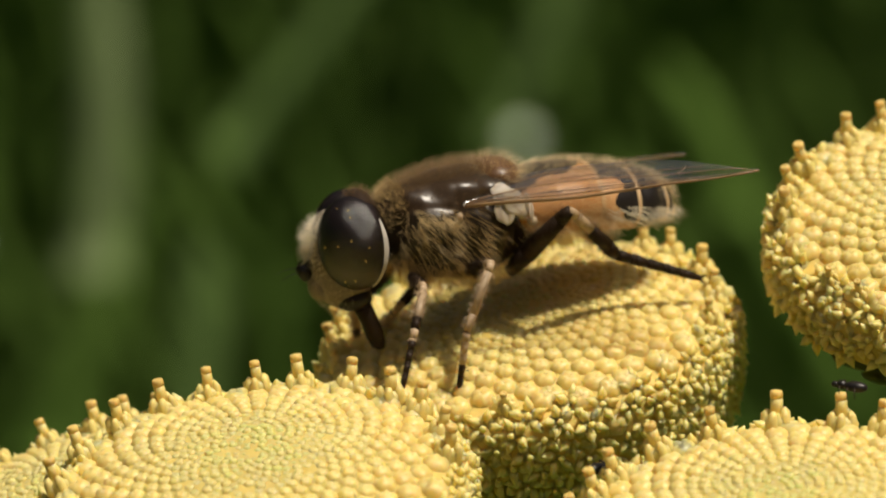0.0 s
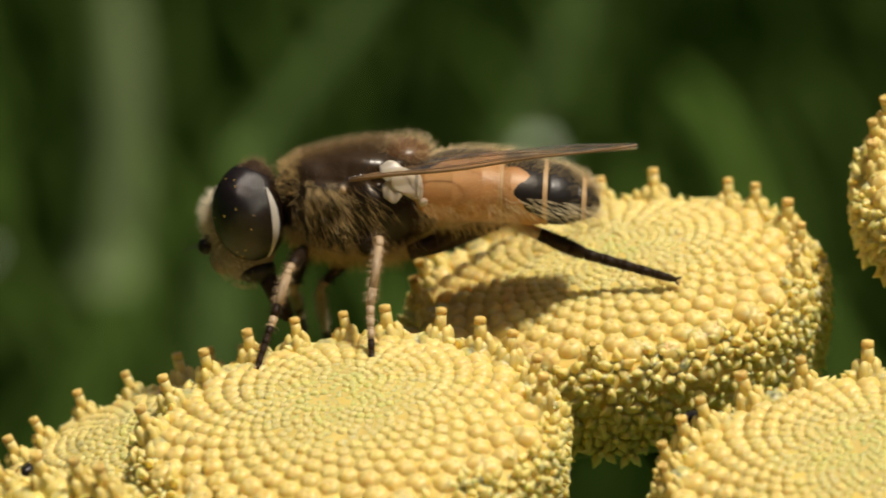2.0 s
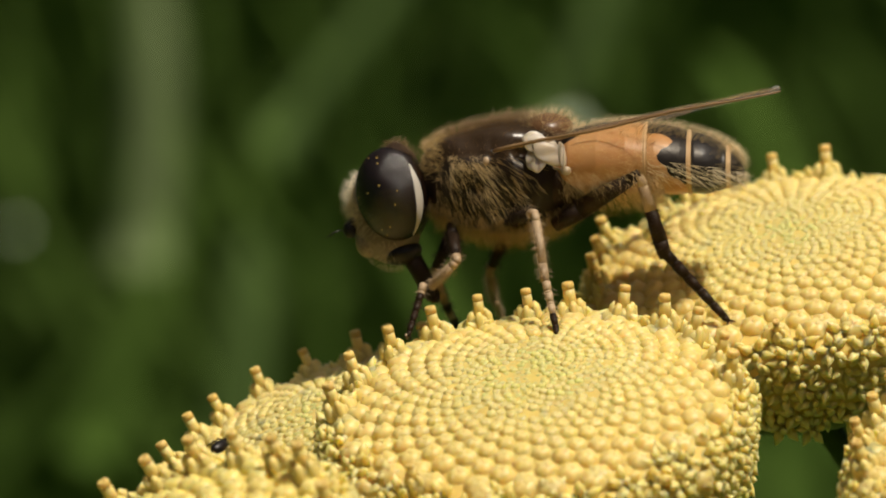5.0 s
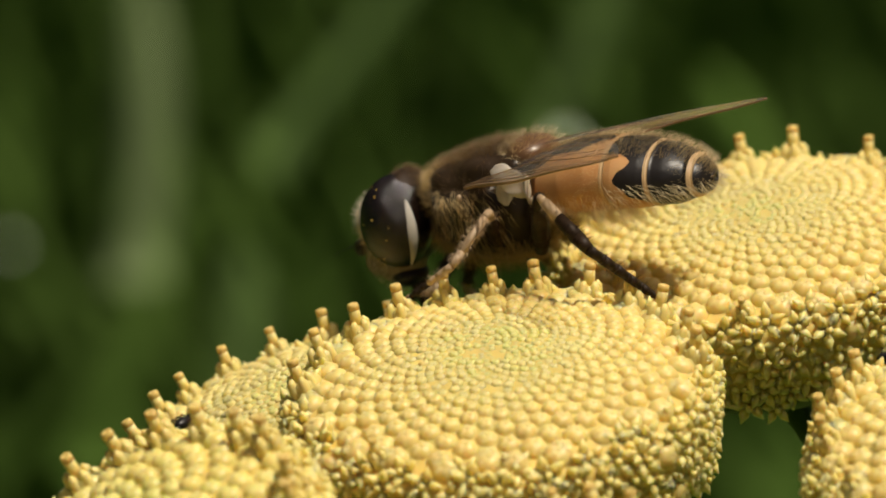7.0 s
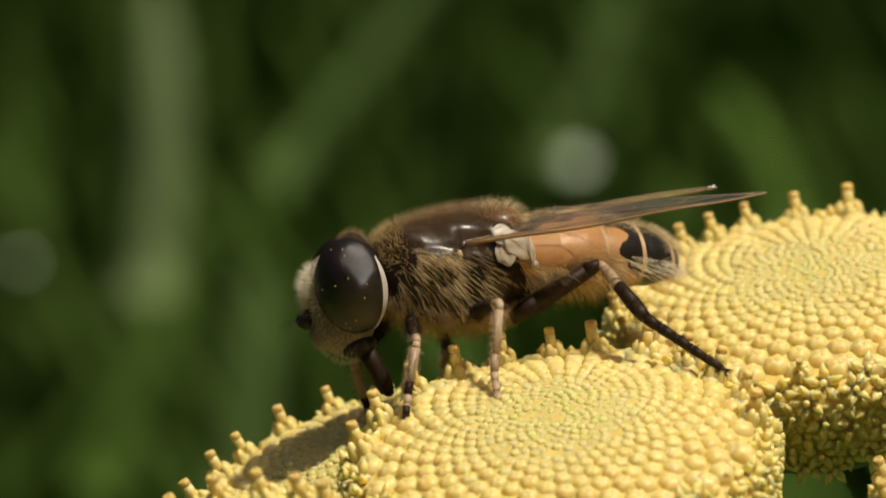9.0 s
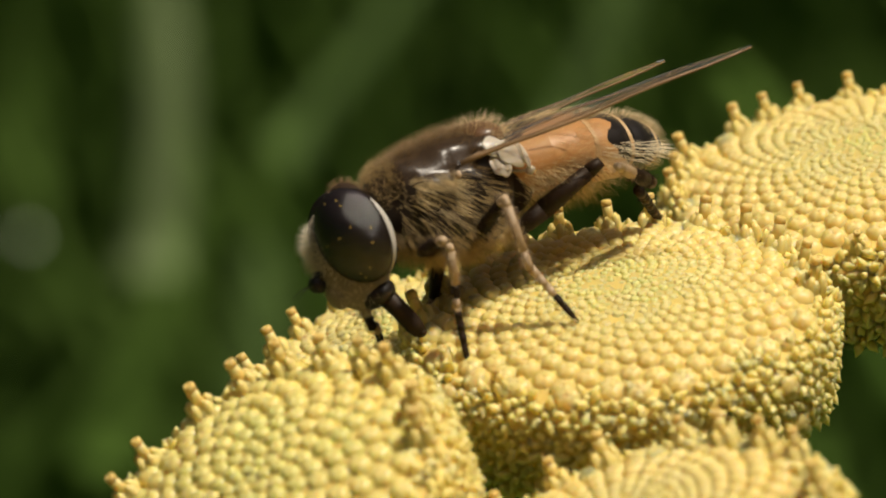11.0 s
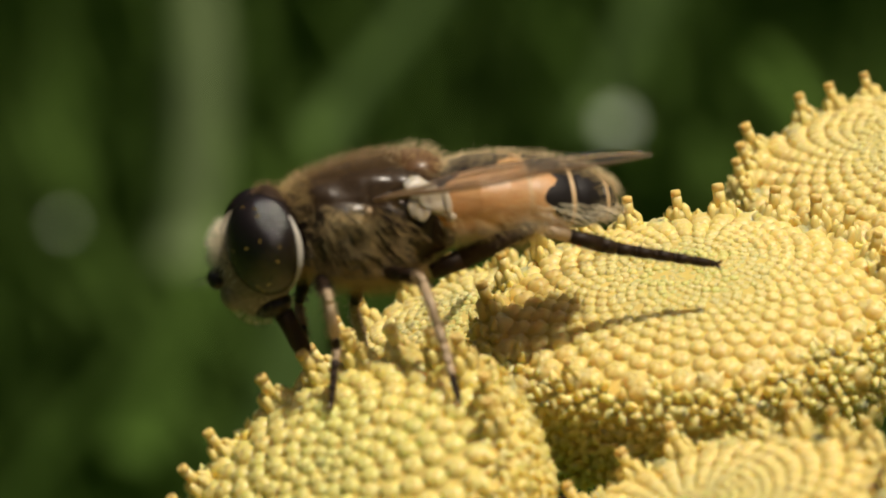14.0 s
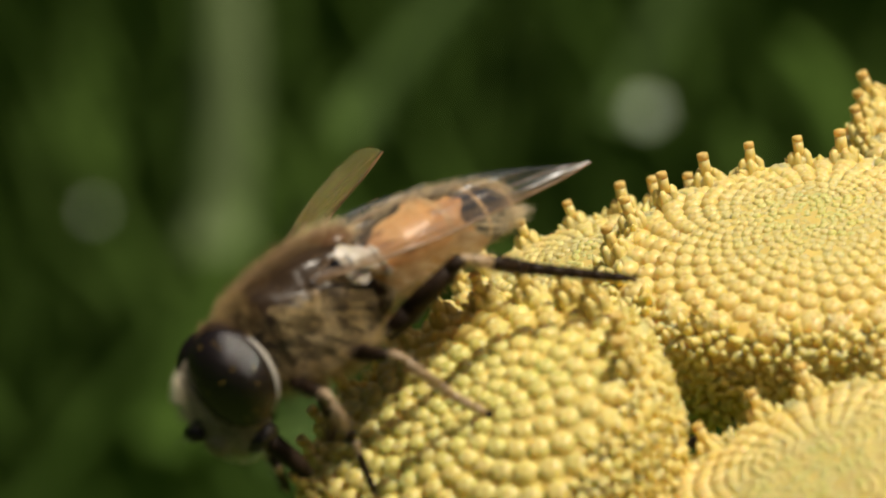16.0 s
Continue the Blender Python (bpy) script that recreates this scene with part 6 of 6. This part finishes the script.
    walk(legs["right hind femur"], [
        (0.0, pose(-0.001600, -0.000900, -0.001500, -134.19, -37.50, -133.36)),
        (0.5, pose(-0.001600, -0.000900, -0.001500, -134.19, -37.50, -133.36)),
        (1.0, pose(-0.001600, -0.000900, -0.001500, -134.19, -37.50, -133.36)),
        (1.5, pose(-0.001600, -0.000900, -0.001500, -134.19, -37.50, -133.36)),
        (2.0, pose(-0.001600, -0.000900, -0.001500, -134.19, -37.50, -133.36)),
        (2.5, pose(-0.001600, -0.000900, -0.001500, -134.19, -37.50, -133.36)),
        (3.0, pose(-0.001600, -0.000900, -0.001500, -134.19, -37.50, -133.36)),
        (5.3, pose(-0.001600, -0.000900, -0.001500, -134.19, -37.50, -133.36)),
        (5.5, pose(-0.001600, -0.000900, -0.001500, -134.19, -37.50, -133.36)),
        (6.0, pose(-0.001600, -0.000900, -0.001500, -134.19, -37.50, -133.36)),
        (6.5, pose(-0.001600, -0.000900, -0.001500, 120.17, -27.49, -62.86)),
        (7.0, pose(-0.001600, -0.000900, -0.001500, 114.06, -23.93, -59.06)),
        (7.5, pose(-0.001600, -0.000900, -0.001500, 100.97, -12.26, -53.70)),
        (8.0, pose(-0.001600, -0.000900, -0.001500, -45.15, -37.99, 110.43)),
        (8.5, pose(-0.001600, -0.000900, -0.001500, -91.86, -4.29, -167.90)),
        (9.0, pose(-0.001600, -0.000900, -0.001500, -134.19, -37.50, -133.36)),
        (9.5, pose(-0.001600, -0.000900, -0.001500, -134.19, -37.50, -133.36)),
        (10.0, pose(-0.001600, -0.000900, -0.001500, -134.19, -37.50, -133.36)),
        (12.3, pose(-0.001600, -0.000900, -0.001500, -134.19, -37.50, -133.36)),
        (12.5, pose(-0.001600, -0.000900, -0.001500, -134.19, -37.50, -133.36)),
        (13.0, pose(-0.001600, -0.000900, -0.001500, -134.19, -37.50, -133.36)),
        (13.5, pose(-0.001600, -0.000900, -0.001500, -134.19, -37.50, -133.36)),
        (14.0, pose(-0.001600, -0.000900, -0.001500, -134.19, -37.50, -133.36)),
        (14.5, pose(-0.001600, -0.000900, -0.001500, -98.49, -9.81, -150.08)),
        (15.0, pose(-0.001600, -0.000900, -0.001500, -95.66, -6.13, -148.44)),
        (15.5, pose(-0.001600, -0.000900, -0.001500, -134.19, -37.50, -133.36)),
        (16.0, pose(-0.001600, -0.000900, -0.001500, -134.19, -37.50, -133.36)),
    ])
    walk(legs["right hind tibia"], [
        (0.0, pose(-0.003180, -0.002573, 0.000266, -64.67, 9.73, -120.96)),
        (0.5, pose(-0.003180, -0.002573, 0.000266, -64.67, 9.73, -120.96)),
        (1.0, pose(-0.003180, -0.002573, 0.000266, -64.67, 9.73, -120.96)),
        (1.5, pose(-0.003180, -0.002573, 0.000266, -64.67, 9.73, -120.96)),
        (2.0, pose(-0.003180, -0.002573, 0.000266, -64.67, 9.73, -120.96)),
        (2.5, pose(-0.003180, -0.002573, 0.000266, -64.67, 9.73, -120.96)),
        (3.0, pose(-0.003180, -0.002573, 0.000266, -64.67, 9.73, -120.96)),
        (5.3, pose(-0.003180, -0.002573, 0.000266, -64.67, 9.73, -120.96)),
        (5.5, pose(-0.003180, -0.002573, 0.000266, -64.67, 9.73, -120.96)),
        (6.0, pose(-0.003180, -0.002573, 0.000266, -64.67, 9.73, -120.96)),
        (6.5, pose(-0.000426, -0.003189, -0.000161, 61.73, 11.26, -81.36)),
        (7.0, pose(-0.000237, -0.003173, -0.000324, 62.16, 12.47, -79.08)),
        (7.5, pose(0.000078, -0.003184, -0.000884, 57.78, 15.74, -78.03)),
        (8.0, pose(-0.002398, 0.001242, 0.000285, 60.18, 17.93, -73.07)),
        (8.5, pose(-0.004428, -0.001506, -0.001283, -63.44, 15.32, -129.17)),
        (9.0, pose(-0.003180, -0.002573, 0.000266, -64.67, 9.73, -120.96)),
        (9.5, pose(-0.003180, -0.002573, 0.000266, -64.67, 9.73, -120.96)),
        (10.0, pose(-0.003180, -0.002573, 0.000266, -64.67, 9.73, -120.96)),
        (12.3, pose(-0.003180, -0.002573, 0.000266, -64.67, 9.73, -120.96)),
        (12.5, pose(-0.003180, -0.002573, 0.000266, -64.67, 9.73, -120.96)),
        (13.0, pose(-0.003180, -0.002573, 0.000266, -64.67, 9.73, -120.96)),
        (13.5, pose(-0.003180, -0.002573, 0.000266, -64.67, 9.73, -120.96)),
        (14.0, pose(-0.003180, -0.002573, 0.000266, -64.67, 9.73, -120.96)),
        (14.5, pose(-0.004077, -0.002325, -0.001006, -21.07, 23.13, -109.92)),
        (15.0, pose(-0.004057, -0.002409, -0.001190, -33.07, 27.84, -118.22)),
        (15.5, pose(-0.003180, -0.002573, 0.000266, -64.67, 9.73, -120.96)),
        (16.0, pose(-0.003180, -0.002573, 0.000266, -64.67, 9.73, -120.96)),
    ])
    walk(legs["right hind tarsus"], [
        (0.0, pose(-0.004397, -0.004601, -0.000140, -65.75, 8.29, -119.05)),
        (0.5, pose(-0.004397, -0.004601, -0.000140, -65.75, 8.29, -119.05)),
        (1.0, pose(-0.004397, -0.004601, -0.000140, -65.75, 8.29, -119.05)),
        (1.5, pose(-0.004397, -0.004601, -0.000140, -65.75, 8.29, -119.05)),
        (2.0, pose(-0.004397, -0.004601, -0.000140, -65.75, 8.29, -119.05)),
        (2.5, pose(-0.004397, -0.004601, -0.000140, -65.75, 8.29, -119.05)),
        (3.0, pose(-0.004397, -0.004601, -0.000140, -65.75, 8.29, -119.05)),
        (5.3, pose(-0.004397, -0.004601, -0.000140, -65.75, 8.29, -119.05)),
        (5.5, pose(-0.004397, -0.004601, -0.000140, -65.75, 8.29, -119.05)),
        (6.0, pose(-0.004397, -0.004601, -0.000140, -65.75, 8.29, -119.05)),
        (6.5, pose(-0.000073, -0.005516, -0.000630, 60.10, 10.66, -83.47)),
        (7.0, pose(0.000207, -0.005474, -0.000842, 60.34, 12.06, -81.16)),
        (7.5, pose(0.000557, -0.005444, -0.001535, 55.57, 15.46, -80.06)),
        (8.0, pose(-0.001733, -0.000943, -0.000454, 57.74, 17.71, -75.57)),
        (8.5, pose(-0.005890, -0.003301, -0.001917, -92.31, -1.50, -134.34)),
        (9.0, pose(-0.004397, -0.004601, -0.000140, -65.75, 8.29, -119.05)),
        (9.5, pose(-0.004397, -0.004601, -0.000140, -65.75, 8.29, -119.05)),
        (10.0, pose(-0.004397, -0.004601, -0.000140, -65.75, 8.29, -119.05)),
        (12.3, pose(-0.004397, -0.004601, -0.000140, -65.75, 8.29, -119.05)),
        (12.5, pose(-0.004397, -0.004601, -0.000140, -65.75, 8.29, -119.05)),
        (13.0, pose(-0.004397, -0.004601, -0.000140, -65.75, 8.29, -119.05)),
        (13.5, pose(-0.004397, -0.004601, -0.000140, -65.75, 8.29, -119.05)),
        (14.0, pose(-0.004397, -0.004601, -0.000140, -65.75, 8.29, -119.05)),
        (14.5, pose(-0.004829, -0.004400, -0.001949, -55.92, 13.22, -119.99)),
        (15.0, pose(-0.005061, -0.004279, -0.002311, -59.88, 13.53, -123.27)),
        (15.5, pose(-0.004397, -0.004601, -0.000140, -65.75, 8.29, -119.05)),
        (16.0, pose(-0.004397, -0.004601, -0.000140, -65.75, 8.29, -119.05)),
    ])
    walk(wings["left"], [
        (0.0, pose(0.000100, 0.001600, 0.000550, 10.56, -8.87, 145.18)),
        (0.5, pose(0.000100, 0.001600, 0.000550, 12.10, -5.65, 164.58)),
        (1.0, pose(0.000100, 0.001600, 0.000550, 11.84, -5.41, 160.36)),
        (1.5, pose(0.000100, 0.001600, 0.000550, 10.47, -8.29, 154.52)),
        (2.0, pose(0.000100, 0.001600, 0.000550, 4.43, -10.21, 161.63)),
        (2.5, pose(0.000100, 0.001600, 0.000550, 0.00, -10.86, 163.19)),
        (3.0, pose(0.000100, 0.001600, 0.000550, 0.00, -13.44, 161.16)),
        (5.3, pose(0.000100, 0.001600, 0.000550, 0.00, -10.94, 164.98)),
        (5.5, pose(0.000100, 0.001600, 0.000550, 0.00, -10.90, 162.34)),
        (6.0, pose(0.000100, 0.001600, 0.000550, 0.00, -9.19, 156.42)),
        (6.5, pose(0.000100, 0.001600, 0.000550, 9.95, -9.41, 148.20)),
        (7.0, pose(0.000100, 0.001600, 0.000550, 12.10, -8.50, 146.11)),
        (7.5, pose(0.000100, 0.001600, 0.000550, 14.52, -9.13, 146.07)),
        (8.0, pose(0.000100, 0.001600, 0.000550, 17.13, -10.41, 146.65)),
        (8.5, pose(0.000100, 0.001600, 0.000550, 13.33, -9.49, 138.86)),
        (9.0, pose(0.000100, 0.001600, 0.000550, 8.06, -10.19, 156.89)),
        (9.5, pose(0.000100, 0.001600, 0.000550, 5.63, -16.05, 159.66)),
        (10.0, pose(0.000100, 0.001600, 0.000550, 2.46, -14.53, 145.73)),
        (12.3, pose(0.000100, 0.001600, 0.000550, 13.98, -7.66, 168.66)),
        (12.5, pose(0.000100, 0.001600, 0.000550, 12.15, -7.75, 164.05)),
        (13.0, pose(0.000100, 0.001600, 0.000550, 11.33, -4.30, 176.29)),
        (13.5, pose(0.000100, 0.001600, 0.000550, 10.36, -13.28, 130.74)),
        (14.0, pose(0.000100, 0.001600, 0.000550, 7.90, -11.38, 131.29)),
        (14.5, pose(0.000100, 0.001600, 0.000550, 5.01, -16.90, 132.87)),
        (15.0, pose(0.000100, 0.001600, 0.000550, 6.04, -17.96, 130.26)),
        (15.5, pose(0.000100, 0.001600, 0.000550, 23.58, -4.08, 163.47)),
        (16.0, pose(0.000100, 0.001600, 0.000550, 30.79, 3.15, 174.29)),
    ])
    walk(wings["right"], [
        (0.0, pose(0.000100, -0.001600, 0.000550, -12.33, -1.73, -173.05)),
        (0.5, pose(0.000100, -0.001600, 0.000550, -12.33, -1.73, -173.05)),
        (1.0, pose(0.000100, -0.001600, 0.000550, -12.33, -1.73, -173.05)),
        (1.5, pose(0.000100, -0.001600, 0.000550, -11.24, -1.73, -173.05)),
        (2.0, pose(0.000100, -0.001600, 0.000550, -4.27, -3.34, -158.38)),
        (2.5, pose(0.000100, -0.001600, 0.000550, -0.00, -6.99, -160.36)),
        (3.0, pose(0.000100, -0.001600, 0.000550, -0.00, -20.99, -150.71)),
        (5.3, pose(0.000100, -0.001600, 0.000550, -0.00, -9.98, -159.93)),
        (5.5, pose(0.000100, -0.001600, 0.000550, -0.00, -9.30, -155.63)),
        (6.0, pose(0.000100, -0.001600, 0.000550, -0.00, -12.67, -146.49)),
        (6.5, pose(0.000100, -0.001600, 0.000550, -5.84, -4.29, -120.22)),
        (7.0, pose(0.000100, -0.001600, 0.000550, -14.16, -7.89, 179.46)),
        (7.5, pose(0.000100, -0.001600, 0.000550, -16.75, -5.07, -175.83)),
        (8.0, pose(0.000100, -0.001600, 0.000550, -19.09, -1.73, -170.55)),
        (8.5, pose(0.000100, -0.001600, 0.000550, -10.83, -0.97, -129.41)),
        (9.0, pose(0.000100, -0.001600, 0.000550, -8.52, -10.25, 170.79)),
        (9.5, pose(0.000100, -0.001600, 0.000550, -5.80, -12.52, 173.71)),
        (10.0, pose(0.000100, -0.001600, 0.000550, -2.90, -15.45, 168.39)),
        (12.3, pose(0.000100, -0.001600, 0.000550, -13.96, -1.73, -173.05)),
        (12.5, pose(0.000100, -0.001600, 0.000550, -12.33, -1.73, -173.05)),
        (13.0, pose(0.000100, -0.001600, 0.000550, -8.78, -0.48, -140.46)),
        (13.5, pose(0.000100, -0.001600, 0.000550, -10.59, 0.43, -136.07)),
        (14.0, pose(0.000100, -0.001600, 0.000550, -11.24, -1.73, -173.05)),
        (14.5, pose(0.000100, -0.001600, 0.000550, -6.80, -1.73, -173.05)),
        (15.0, pose(0.000100, -0.001600, 0.000550, -8.48, -1.73, -173.05)),
        (15.5, pose(0.000100, -0.001600, 0.000550, -34.52, -14.85, -140.81)),
        (16.0, pose(0.000100, -0.001600, 0.000550, -38.95, -10.47, -149.36)),
    ])


motions()
